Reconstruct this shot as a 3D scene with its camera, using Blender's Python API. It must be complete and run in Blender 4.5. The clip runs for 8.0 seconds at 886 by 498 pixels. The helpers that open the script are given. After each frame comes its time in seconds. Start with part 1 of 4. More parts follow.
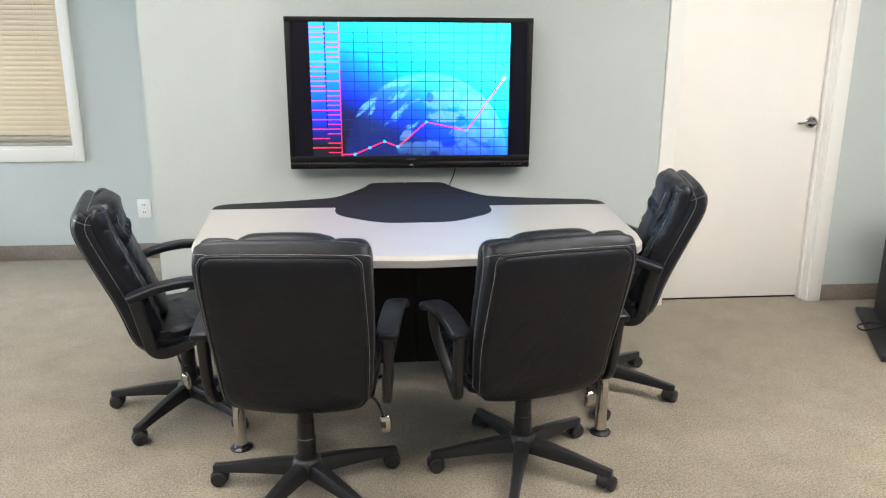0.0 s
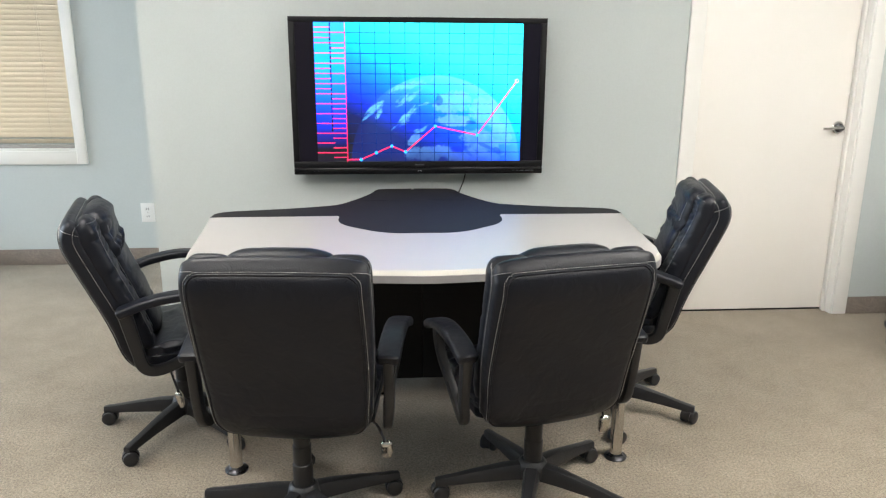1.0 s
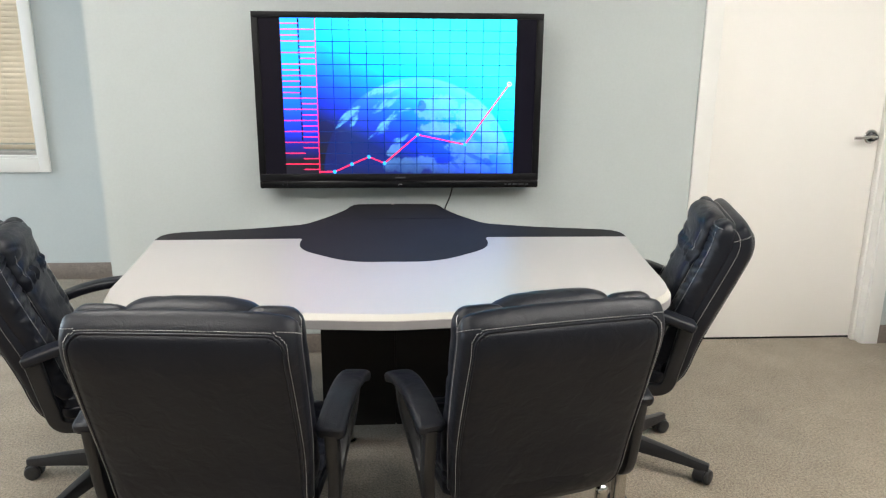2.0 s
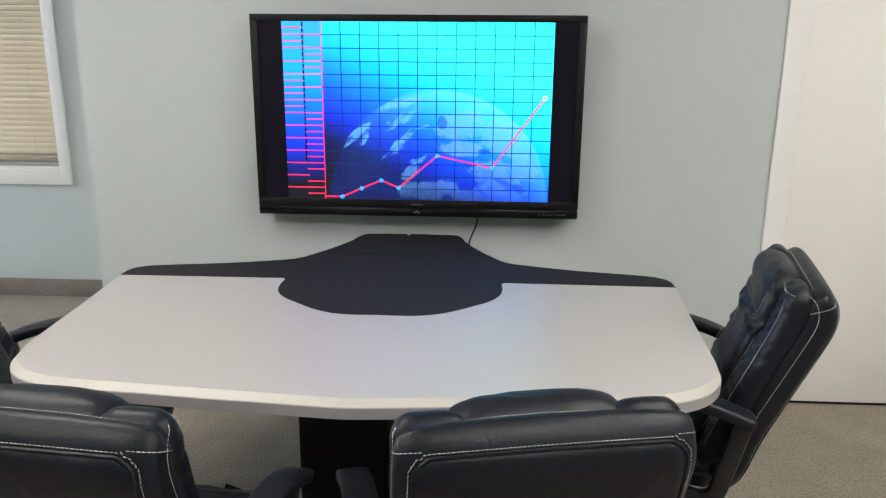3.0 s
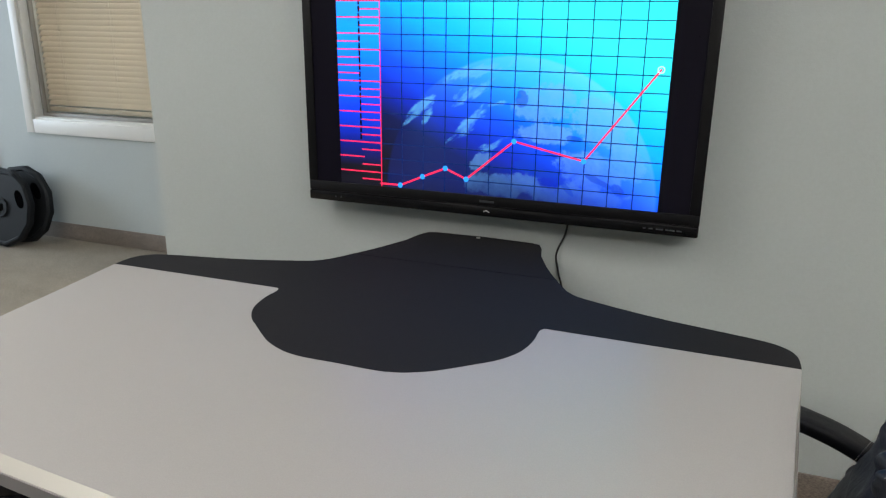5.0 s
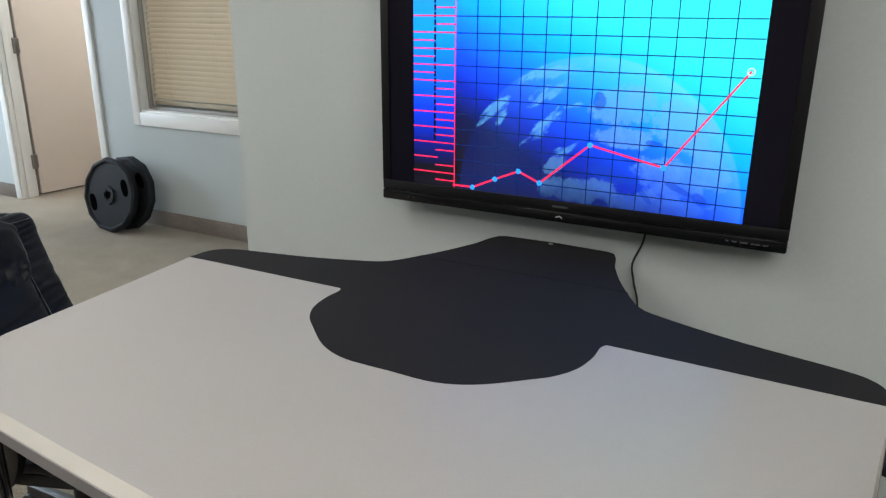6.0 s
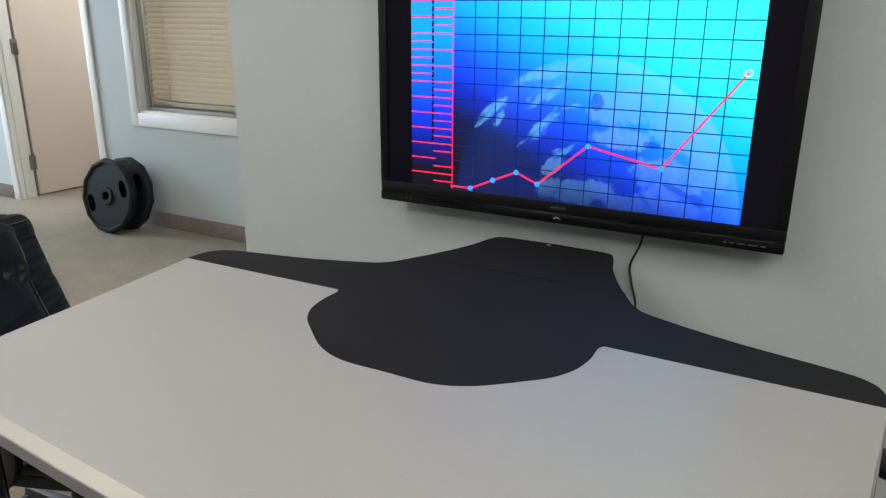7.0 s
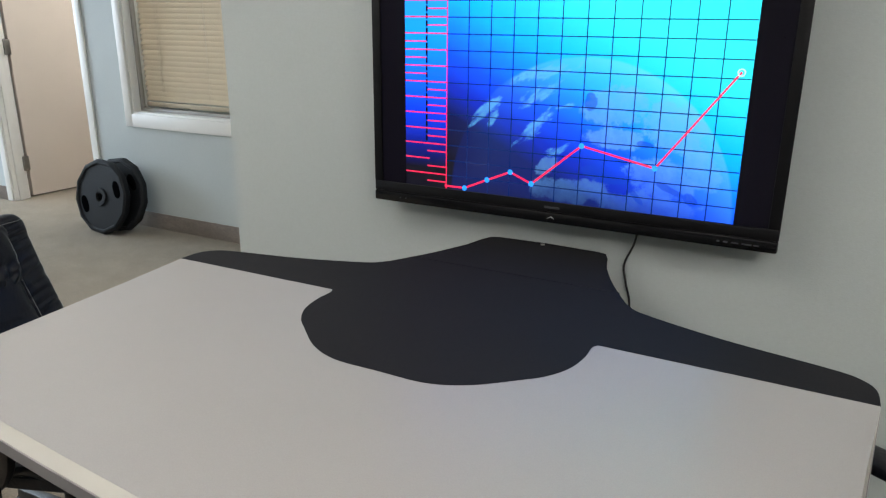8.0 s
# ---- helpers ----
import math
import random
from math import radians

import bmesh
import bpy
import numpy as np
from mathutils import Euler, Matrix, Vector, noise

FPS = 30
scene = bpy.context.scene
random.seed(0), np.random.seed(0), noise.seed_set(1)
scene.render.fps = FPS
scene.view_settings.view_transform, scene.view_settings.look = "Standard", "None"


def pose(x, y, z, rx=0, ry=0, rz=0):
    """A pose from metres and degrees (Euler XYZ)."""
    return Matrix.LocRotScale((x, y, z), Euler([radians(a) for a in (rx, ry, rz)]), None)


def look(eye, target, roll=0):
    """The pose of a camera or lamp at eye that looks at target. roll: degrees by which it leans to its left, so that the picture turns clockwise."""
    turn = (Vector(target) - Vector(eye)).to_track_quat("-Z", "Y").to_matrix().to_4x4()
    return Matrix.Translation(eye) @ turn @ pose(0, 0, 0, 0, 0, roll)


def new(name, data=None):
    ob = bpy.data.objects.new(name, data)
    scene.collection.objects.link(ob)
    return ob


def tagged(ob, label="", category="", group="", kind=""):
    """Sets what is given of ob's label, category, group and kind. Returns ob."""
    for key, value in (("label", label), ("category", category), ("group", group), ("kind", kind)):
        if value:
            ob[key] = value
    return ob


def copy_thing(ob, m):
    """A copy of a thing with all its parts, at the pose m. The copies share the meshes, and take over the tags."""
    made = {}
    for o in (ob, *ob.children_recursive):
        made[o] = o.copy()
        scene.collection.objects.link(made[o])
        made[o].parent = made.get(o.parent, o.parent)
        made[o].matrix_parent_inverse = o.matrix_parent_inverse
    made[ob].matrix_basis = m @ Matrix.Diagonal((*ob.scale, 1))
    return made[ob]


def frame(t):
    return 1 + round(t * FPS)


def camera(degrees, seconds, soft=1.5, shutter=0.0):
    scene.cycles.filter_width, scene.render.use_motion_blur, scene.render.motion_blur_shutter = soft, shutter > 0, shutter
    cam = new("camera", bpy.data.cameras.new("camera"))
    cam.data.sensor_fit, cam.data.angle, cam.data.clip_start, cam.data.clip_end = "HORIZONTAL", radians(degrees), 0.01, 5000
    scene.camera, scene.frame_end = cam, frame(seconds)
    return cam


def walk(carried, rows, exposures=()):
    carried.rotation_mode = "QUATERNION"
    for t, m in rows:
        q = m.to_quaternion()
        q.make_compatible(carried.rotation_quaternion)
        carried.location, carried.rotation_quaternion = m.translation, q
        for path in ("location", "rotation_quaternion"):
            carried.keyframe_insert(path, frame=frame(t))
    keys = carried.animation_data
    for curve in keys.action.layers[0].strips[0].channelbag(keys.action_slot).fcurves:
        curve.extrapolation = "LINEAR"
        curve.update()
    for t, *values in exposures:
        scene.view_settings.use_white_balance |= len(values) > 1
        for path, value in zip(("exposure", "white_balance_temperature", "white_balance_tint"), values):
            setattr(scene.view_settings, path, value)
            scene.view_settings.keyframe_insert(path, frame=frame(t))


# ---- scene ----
import mathutils

cam = camera(62.1, 8.0, soft=1.25)
PATH = [
    (0, (0.024, 0.071, 1.43), (0.203, 1.997, 0.92), 0.2),
    (0.5, (0.035, 0.104, 1.429), (0.216, 2.029, 0.917), 0.3),
    (1, (0.059, 0.224, 1.438), (0.203, 2.152, 0.928), 0.3),
    (1.2, (0.091, 0.295, 1.439), (0.291, 2.218, 0.926), 0.2),
    (2.3, (0.266, 0.770, 1.441), (0.319, 2.703, 0.932), 0.4),
    (2.5, (0.309, 0.864, 1.441), (0.315, 2.799, 0.939), 0.4),
    (3, (0.465, 1.108, 1.446), (0.369, 3.044, 0.952), 0.5),
    (3.5, (0.605, 1.33, 1.449), (0.48, 3.262, 0.95), 0.5),
    (4, (0.745, 1.525, 1.443), (0.41, 3.413, 0.874), 0.5),
    (4.5, (0.817, 1.698, 1.446), (0.329, 3.546, 0.856), 0.6),
    (5, (0.878, 1.82, 1.442), (0.209, 3.608, 0.844), 0.6),
    (5.2, (0.91, 1.862, 1.442), (0.149, 3.611, 0.838), 0.5),
    (6.3, (0.932, 1.905, 1.453), (0.0245, 3.5803, 0.843), 0.4),
    (6.5, (0.932, 1.905, 1.453), (0.024, 3.58, 0.843), 0.4),
    (7, (0.934, 1.906, 1.453), (0.033, 3.584, 0.844), 0.4),
    (7.5, (0.936, 1.907, 1.451), (0.043, 3.5925, 0.843), 0.4),
    (8, (0.937, 1.907, 1.45), (0.047, 3.592, 0.843), 0.4),
]
walk(cam, [(t, look(eye, target, roll)) for t, eye, target, roll in PATH],
     exposures=[(0.0, 0.0, 6420, 10), (1.0, 0.0, 6420, 10), (2.5, -0.2, 6410, 10), (3.0, -0.46, 6390, 10), (3.5, -0.76, 6420, 10), (4.5, -0.86, 6420, 10), (5.2, -0.87, 6410, 10), (8.0, -0.86, 6400, 10)])

# ---------------------------------------------------------------- light
world = bpy.data.worlds.new("sky")
scene.world = world
world.use_nodes = True
wn = world.node_tree
sky = wn.nodes.new("ShaderNodeTexSky")
sky.sky_type, sky.sun_disc = "NISHITA", False
sky.sun_elevation, sky.sun_rotation = radians(40), radians(200)
wn.links.new(sky.outputs[0], wn.nodes["Background"].inputs[0])
wn.nodes["Background"].inputs[1].default_value = 0.1
CEILING = 2.74
day = new("window_daylight", bpy.data.lights.new("window_daylight", "AREA"))
day.data.shape, day.data.size, day.data.size_y, day.data.energy, day.data.color = "RECTANGLE", 1.85, 1.35, 218, (0.74, 0.87, 1.0)
day.matrix_basis = look((-6.66, 4.0, 1.55), (-3.0, 4.2, 1.2))
PANEL = 24.6


# ---------------------------------------------------------------- materials
def nodes_of(name):
    m = bpy.data.materials.new(name)
    m.use_nodes = True
    return m, m.node_tree.nodes, m.node_tree.links, m.node_tree.nodes["Principled BSDF"]


def surface(name, colour, rough, metal=0.0, vary=0.08, size=6.0, grain=0.0, grain_size=400.0, bump=0.0,
            bump_size=300.0, stretch=(1, 1, 1), specular=0.5, coat=0.0):
    """Colour that varies softly at one scale and as fine grain at another, with relief."""
    m, n, l, p = nodes_of(name)
    tc, mp = n.new("ShaderNodeTexCoord"), n.new("ShaderNodeMapping")
    mp.inputs["Scale"].default_value = stretch
    l.new(tc.outputs["Object"], mp.inputs[0])
    a, b = n.new("ShaderNodeTexNoise"), n.new("ShaderNodeTexNoise")
    a.inputs["Scale"].default_value, b.inputs["Scale"].default_value = size, grain_size
    a.inputs["Detail"].default_value, b.inputs["Detail"].default_value = 4, 2
    for t in (a, b):
        l.new(mp.outputs[0], t.inputs["Vector"])
    ra, rb = n.new("ShaderNodeMapRange"), n.new("ShaderNodeMapRange")
    ra.inputs[1].default_value, ra.inputs[2].default_value = 0.3, 0.7
    ra.inputs[3].default_value, ra.inputs[4].default_value = 1 - vary, 1 + vary
    rb.inputs[1].default_value, rb.inputs[2].default_value = 0.3, 0.7
    rb.inputs[3].default_value, rb.inputs[4].default_value = 1 - grain, 1 + grain
    l.new(a.outputs[0], ra.inputs[0]), l.new(b.outputs[0], rb.inputs[0])
    mul = n.new("ShaderNodeMath")
    mul.operation = "MULTIPLY"
    l.new(ra.outputs[0], mul.inputs[0]), l.new(rb.outputs[0], mul.inputs[1])
    sc = n.new("ShaderNodeVectorMath")
    sc.operation = "SCALE"
    sc.inputs[0].default_value = colour
    l.new(mul.outputs[0], sc.inputs["Scale"])
    l.new(sc.outputs[0], p.inputs["Base Color"])
    rr = n.new("ShaderNodeMapRange")
    rr.inputs[3].default_value, rr.inputs[4].default_value = max(0.02, rough - 0.06), min(1, rough + 0.06)
    l.new(a.outputs[0], rr.inputs[0]), l.new(rr.outputs[0], p.inputs["Roughness"])
    p.inputs["Metallic"].default_value = metal
    p.inputs["Specular IOR Level"].default_value = specular
    p.inputs["Coat Weight"].default_value = coat
    if bump:
        c, bp = n.new("ShaderNodeTexNoise"), n.new("ShaderNodeBump")
        c.inputs["Scale"].default_value, c.inputs["Detail"].default_value = bump_size, 3
        l.new(mp.outputs[0], c.inputs["Vector"])
        bp.inputs["Strength"].default_value, bp.inputs["Distance"].default_value = 1.0, bump
        l.new(c.outputs[0], bp.inputs["Height"]), l.new(bp.outputs[0], p.inputs["Normal"])
    return m


def glow(name, colour, strength, solid=1.0):
    """A light-giving surface; below 1 for solid, what lies behind shows through."""
    m, n, l, p = nodes_of(name)
    p.inputs["Base Color"].default_value = (*[c * 0.3 for c in colour], 1)
    p.inputs["Emission Color"].default_value = (*colour, 1)
    p.inputs["Emission Strength"].default_value = strength
    p.inputs["Alpha"].default_value = solid
    return m


def carpet_material():
    m, n, l, p = nodes_of("carpet")
    tc = n.new("ShaderNodeTexCoord")
    fine, mid, wide = [n.new("ShaderNodeTexNoise") for _ in range(3)]
    for t, s, d in ((fine, 330, 4), (mid, 120, 5), (wide, 5.0, 7)):
        t.inputs["Scale"].default_value, t.inputs["Detail"].default_value = s, d
        t.inputs["Roughness"].default_value = 0.7
        l.new(tc.outputs["Object"], t.inputs["Vector"])
    mix = n.new("ShaderNodeMath")
    mix.operation = "MULTIPLY_ADD"
    mix.inputs[1].default_value = 0.52
    l.new(mid.outputs[0], mix.inputs[0])
    half = n.new("ShaderNodeMath")
    half.operation = "MULTIPLY"
    half.inputs[1].default_value = 0.48
    l.new(fine.outputs[0], half.inputs[0]), l.new(half.outputs[0], mix.inputs[2])
    ramp = n.new("ShaderNodeValToRGB")
    ramp.color_ramp.elements[0].position, ramp.color_ramp.elements[0].color = 0.385, (0.125, 0.101, 0.073, 1)
    ramp.color_ramp.elements[1].position, ramp.color_ramp.elements[1].color = 0.615, (0.440, 0.378, 0.297, 1)
    l.new(mix.outputs[0], ramp.inputs[0])
    rw = n.new("ShaderNodeMapRange")
    rw.inputs[1].default_value, rw.inputs[2].default_value = 0.3, 0.7
    rw.inputs[3].default_value, rw.inputs[4].default_value = 0.84, 1.13
    l.new(wide.outputs[0], rw.inputs[0])
    sc = n.new("ShaderNodeVectorMath")
    sc.operation = "SCALE"
    l.new(ramp.outputs[0], sc.inputs[0]), l.new(rw.outputs[0], sc.inputs["Scale"])
    l.new(sc.outputs[0], p.inputs["Base Color"])
    p.inputs["Roughness"].default_value = 0.95
    p.inputs["Specular IOR Level"].default_value = 0.1
    p.inputs["Sheen Weight"].default_value = 0.15
    bp = n.new("ShaderNodeBump")
    bp.inputs["Strength"].default_value, bp.inputs["Distance"].default_value = 1.0, 0.006
    l.new(mix.outputs[0], bp.inputs["Height"]), l.new(bp.outputs[0], p.inputs["Normal"])
    return m


def leather_material():
    m, n, l, p = nodes_of("black leather")
    tc = n.new("ShaderNodeTexCoord")
    vor, fold, wide = n.new("ShaderNodeTexVoronoi"), n.new("ShaderNodeTexNoise"), n.new("ShaderNodeTexNoise")
    vor.inputs["Scale"].default_value = 330
    fold.inputs["Scale"].default_value, fold.inputs["Detail"].default_value = 22, 4
    fold.inputs["Distortion"].default_value = 0.8
    wide.inputs["Scale"].default_value, wide.inputs["Detail"].default_value = 5, 4
    for t in (vor, fold, wide):
        l.new(tc.outputs["Object"], t.inputs["Vector"])
    b1, b2 = n.new("ShaderNodeBump"), n.new("ShaderNodeBump")
    b1.inputs["Strength"].default_value, b1.inputs["Distance"].default_value = 0.35, 0.0005
    b2.inputs["Strength"].default_value, b2.inputs["Distance"].default_value = 0.6, 0.0042
    l.new(vor.outputs["Distance"], b1.inputs["Height"]), l.new(fold.outputs[0], b2.inputs["Height"])
    l.new(b2.outputs[0], b1.inputs["Normal"]), l.new(b1.outputs[0], p.inputs["Normal"])
    ramp = n.new("ShaderNodeValToRGB")
    ramp.color_ramp.elements[0].position, ramp.color_ramp.elements[0].color = 0.3, (0.0046, 0.0056, 0.0098, 1)
    ramp.color_ramp.elements[1].position, ramp.color_ramp.elements[1].color = 0.75, (0.0086, 0.0100, 0.0155, 1)
    l.new(wide.outputs[0], ramp.inputs[0]), l.new(ramp.outputs[0], p.inputs["Base Color"])
    rr = n.new("ShaderNodeMapRange")
    rr.inputs[3].default_value, rr.inputs[4].default_value = 0.36, 0.48
    p.inputs["Specular IOR Level"].default_value = 0.30
    l.new(wide.outputs[0], rr.inputs[0]), l.new(rr.outputs[0], p.inputs["Roughness"])
    return m


def glass_material():
    m, n, l, p = nodes_of("clear glass")
    tr, gl, mx, fr = [n.new("ShaderNode" + k) for k in ("BsdfTransparent", "BsdfGlossy", "MixShader", "LayerWeight")]
    tr.inputs[0].default_value = (0.93, 0.95, 0.94, 1)
    gl.inputs["Roughness"].default_value = 0.02
    pw, ad = n.new("ShaderNodeMath"), n.new("ShaderNodeMath")
    pw.operation, ad.operation = "POWER", "MULTIPLY_ADD"
    pw.inputs[1].default_value, ad.inputs[1].default_value, ad.inputs[2].default_value = 5, 0.9, 0.045
    l.new(fr.outputs["Facing"], pw.inputs[0]), l.new(pw.outputs[0], ad.inputs[0])
    l.new(ad.outputs[0], mx.inputs[0]), l.new(tr.outputs[0], mx.inputs[1]), l.new(gl.outputs[0], mx.inputs[2])
    l.new(mx.outputs[0], n["Material Output"].inputs[0])
    return m


# the chart picture: where it lies on the wall
PIC_X0, PIC_X1, PIC_Z0, PIC_Z1 = -0.297, 0.733, 0.907, 1.589
COLS_X0 = -0.147
EARTH_X, EARTH_Z, EARTH_R = 0.300, 0.913, 0.430
# what the globe shows, as ragged ovals: middle, half length, half width, turn
LANDS = [(0.390, 1.208, 0.102, 0.056, 8), (0.559, 1.161, 0.099, 0.074, -30), (0.390, 1.116, 0.088, 0.032, -3), (0.194, 1.022, 0.041, 0.024, 38),
         (0.265, 0.952, 0.137, 0.041, 4), (0.528, 1.015, 0.105, 0.066, -14), (0.638, 1.050, 0.072, 0.050, -56), (0.50, 0.935, 0.16, 0.035, 0)]
CLOUDS = [(-0.018, 1.168, 0.085, 0.020, 38), (0.009, 1.147, 0.034, 0.013, 67), (0.143, 1.129, 0.083, 0.017, 44), (0.164, 1.231, 0.090, 0.021, 34),
          (0.174, 1.291, 0.110, 0.019, 15), (0.241, 1.199, 0.038, 0.008, 12), (0.231, 1.075, 0.057, 0.011, 31)]
SEAS = [(0.353, 1.010, 0.062, 0.021, -12), (0.412, 0.998, 0.037, 0.013, 2), (0.479, 1.107, 0.024, 0.010, -5), (0.415, 1.057, 0.024, 0.010, -19),
        (0.465, 0.956, 0.034, 0.008, -46), (0.562, 0.985, 0.048, 0.011, -23), (0.614, 0.964, 0.026, 0.015, -35), (0.316, 1.215, 0.022, 0.026, 22)]
SCREEN = 2.75


def math_cos(turn):
    return math.cos(radians(turn))


def math_sin(turn):
    return math.sin(radians(turn))


def picture_material():
    """Blue to turquoise backdrop with a half-risen globe, as the screen shows it."""
    m, n, l, p = nodes_of("lit chart picture")
    geo, sep = n.new("ShaderNodeNewGeometry"), n.new("ShaderNodeSeparateXYZ")
    l.new(geo.outputs["Position"], sep.inputs[0])

    def math(op, a, b=0.0, c=None, clamp=False):
        k = n.new("ShaderNodeMath")
        k.operation, k.use_clamp = op, clamp
        for i, v in enumerate((a, b, c)):
            if v is None:
                continue
            if isinstance(v, (int, float)):
                k.inputs[i].default_value = v
            else:
                l.new(v, k.inputs[i])
        return k.outputs[0]

    def mixed(fac, a, b):
        k = n.new("ShaderNodeMix")
        k.data_type = "RGBA"
        l.new(fac, k.inputs[0])
        for i, v in ((6, a), (7, b)):
            if isinstance(v, tuple):
                k.inputs[i].default_value = (*v, 1)
            else:
                l.new(v, k.inputs[i])
        return k.outputs[2]

    u = math("DIVIDE", math("SUBTRACT", sep.outputs[0], PIC_X0), PIC_X1 - PIC_X0)
    v = math("DIVIDE", math("SUBTRACT", sep.outputs[2], PIC_Z0), PIC_Z1 - PIC_Z0)
    # backdrop: dark corner low on one side, bright high on the other
    d = math("ADD", math("MULTIPLY", u, 0.56), math("MULTIPLY", v, 0.75))
    back = n.new("ShaderNodeValToRGB")
    e = back.color_ramp.elements
    e[0].position, e[0].color = 0.20, (0.0008, 0.001, 0.006, 1)
    e[1].position, e[1].color = 0.98, (0.03, 0.82, 0.95, 1)
    for pos, col in ((0.36, (0.0, 0.004, 0.06, 1)), (0.46, (0.0, 0.018, 0.42, 1)), (0.56, (0.0, 0.07, 0.95, 1)), (0.65, (0.0, 0.19, 1.0, 1)),
                     (0.77, (0.0, 0.42, 1.0, 1))):
        k = e.new(pos)
        k.color = col
    l.new(d, back.inputs[0])
    # the column of bars has a steeper run of its own
    bar = n.new("ShaderNodeValToRGB")
    e = bar.color_ramp.elements
    e[0].position, e[0].color = 0.10, (0.001, 0.001, 0.006, 1)
    e[1].position, e[1].color = 1.0, (0.02, 0.30, 1.0, 1)
    for pos, col in ((0.22, (0.0, 0.006, 0.2, 1)), (0.38, (0.0, 0.04, 0.8, 1)), (0.55, (0.0, 0.14, 1.0, 1)), (0.72, (0.0, 0.30, 1.0, 1))):
        k = e.new(pos)
        k.color = col
    l.new(v, bar.inputs[0])
    is_bar = math("LESS_THAN", sep.outputs[0], COLS_X0)
    # the globe
    dx = math("SUBTRACT", sep.outputs[0], EARTH_X)
    dz = math("SUBTRACT", sep.outputs[2], EARTH_Z)
    r = math("DIVIDE", math("SQRT", math("ADD", math("MULTIPLY", dx, dx), math("MULTIPLY", dz, dz))), EARTH_R)
    inside = math("MULTIPLY", math("SUBTRACT", 1.0, r), 60.0, clamp=True)
    # limb light, strongest high up
    rim = math("POWER", r, 5.0)
    high = math("MULTIPLY_ADD", dz, 1.9, 0.15, clamp=True)
    ragged = n.new("ShaderNodeTexNoise")
    l.new(geo.outputs["Position"], ragged.inputs["Vector"])
    ragged.inputs["Scale"].default_value, ragged.inputs["Detail"].default_value, ragged.inputs["Roughness"].default_value = 24.0, 10, 0.68
    streak, mp = n.new("ShaderNodeTexNoise"), n.new("ShaderNodeMapping")
    mp.vector_type = "TEXTURE"
    mp.inputs["Rotation"].default_value, mp.inputs["Scale"].default_value = (0, radians(-40), 0), (2.6, 1.0, 1.0)
    l.new(geo.outputs["Position"], mp.inputs[0])
    l.new(mp.outputs[0], streak.inputs["Vector"])
    streak.inputs["Scale"].default_value, streak.inputs["Detail"].default_value, streak.inputs["Roughness"].default_value = 42.0, 9, 0.65

    def ovals(shapes, field, amount, sharp):
        """Where any of the ovals lies, its edge broken up by a noise field."""
        out = None
        rough = math("MULTIPLY", math("SUBTRACT", field, 0.5), amount)
        for cx, cz, rx, rz, turn in shapes:
            c, k = math_cos(turn), math_sin(turn)
            ax, az = math("SUBTRACT", sep.outputs[0], cx), math("SUBTRACT", sep.outputs[2], cz)
            p1 = math("ADD", math("MULTIPLY", ax, c / rx), math("MULTIPLY", az, k / rx))
            p2 = math("ADD", math("MULTIPLY", ax, -k / rz), math("MULTIPLY", az, c / rz))
            far = math("SQRT", math("ADD", math("MULTIPLY", p1, p1), math("MULTIPLY", p2, p2)))
            one = math("MULTIPLY", math("ADD", math("SUBTRACT", 1.0, far), rough), sharp, clamp=True)
            out = one if out is None else math("MAXIMUM", out, one)
        return out

    land, sea = ovals(LANDS, ragged.outputs[0], 1.6, 5.0), ovals(SEAS, ragged.outputs[0], 1.5, 7.0)
    cloud = math("MULTIPLY", ovals(CLOUDS, streak.outputs[0], 3.2, 2.2), math("MULTIPLY_ADD", streak.outputs[0], 2.6, -0.55, clamp=True))
    mottle = math("MULTIPLY_ADD", ragged.outputs[0], 1.8, -0.35, clamp=True)
    east = math("MULTIPLY_ADD", dx, 1.5, 0.55, clamp=True)
    total = mixed(math("MULTIPLY", math("MULTIPLY", inside, math("MULTIPLY", rim, math("MULTIPLY_ADD", high, 0.55, 0.10))), east), back.outputs[0], (0.16, 0.60, 0.90))
    total = mixed(math("MULTIPLY", inside, math("MULTIPLY", math("SUBTRACT", 0.30, dz, clamp=True), 0.9)), total, (0.0, 0.02, 0.30))
    total = mixed(math("MULTIPLY", math("MULTIPLY", inside, math("MULTIPLY", land, math("MULTIPLY_ADD", v, 3.2, 0.18, clamp=True))), math("MULTIPLY_ADD", mottle, 0.50, 0.16)), total, (0.13, 0.36, 0.72))
    total = mixed(math("MULTIPLY", math("MULTIPLY", inside, sea), 0.62), total, (0.0, 0.035, 0.40))
    total = mixed(math("MULTIPLY", math("MULTIPLY", inside, cloud), 0.62), total, (0.11, 0.42, 0.78))
    foot = math("MULTIPLY", math("SUBTRACT", 0.07, v, clamp=True), 9.0, clamp=True)
    total = mixed(math("MULTIPLY", foot, math("SUBTRACT", 1.05, u, clamp=True)), total, (0.002, 0.004, 0.02))
    final = mixed(is_bar, total, bar.outputs[0])
    l.new(final, p.inputs["Emission Color"])
    p.inputs["Emission Strength"].default_value = SCREEN
    p.inputs["Base Color"].default_value = (0.01, 0.01, 0.012, 1)
    p.inputs["Roughness"].default_value = 0.3
    return m


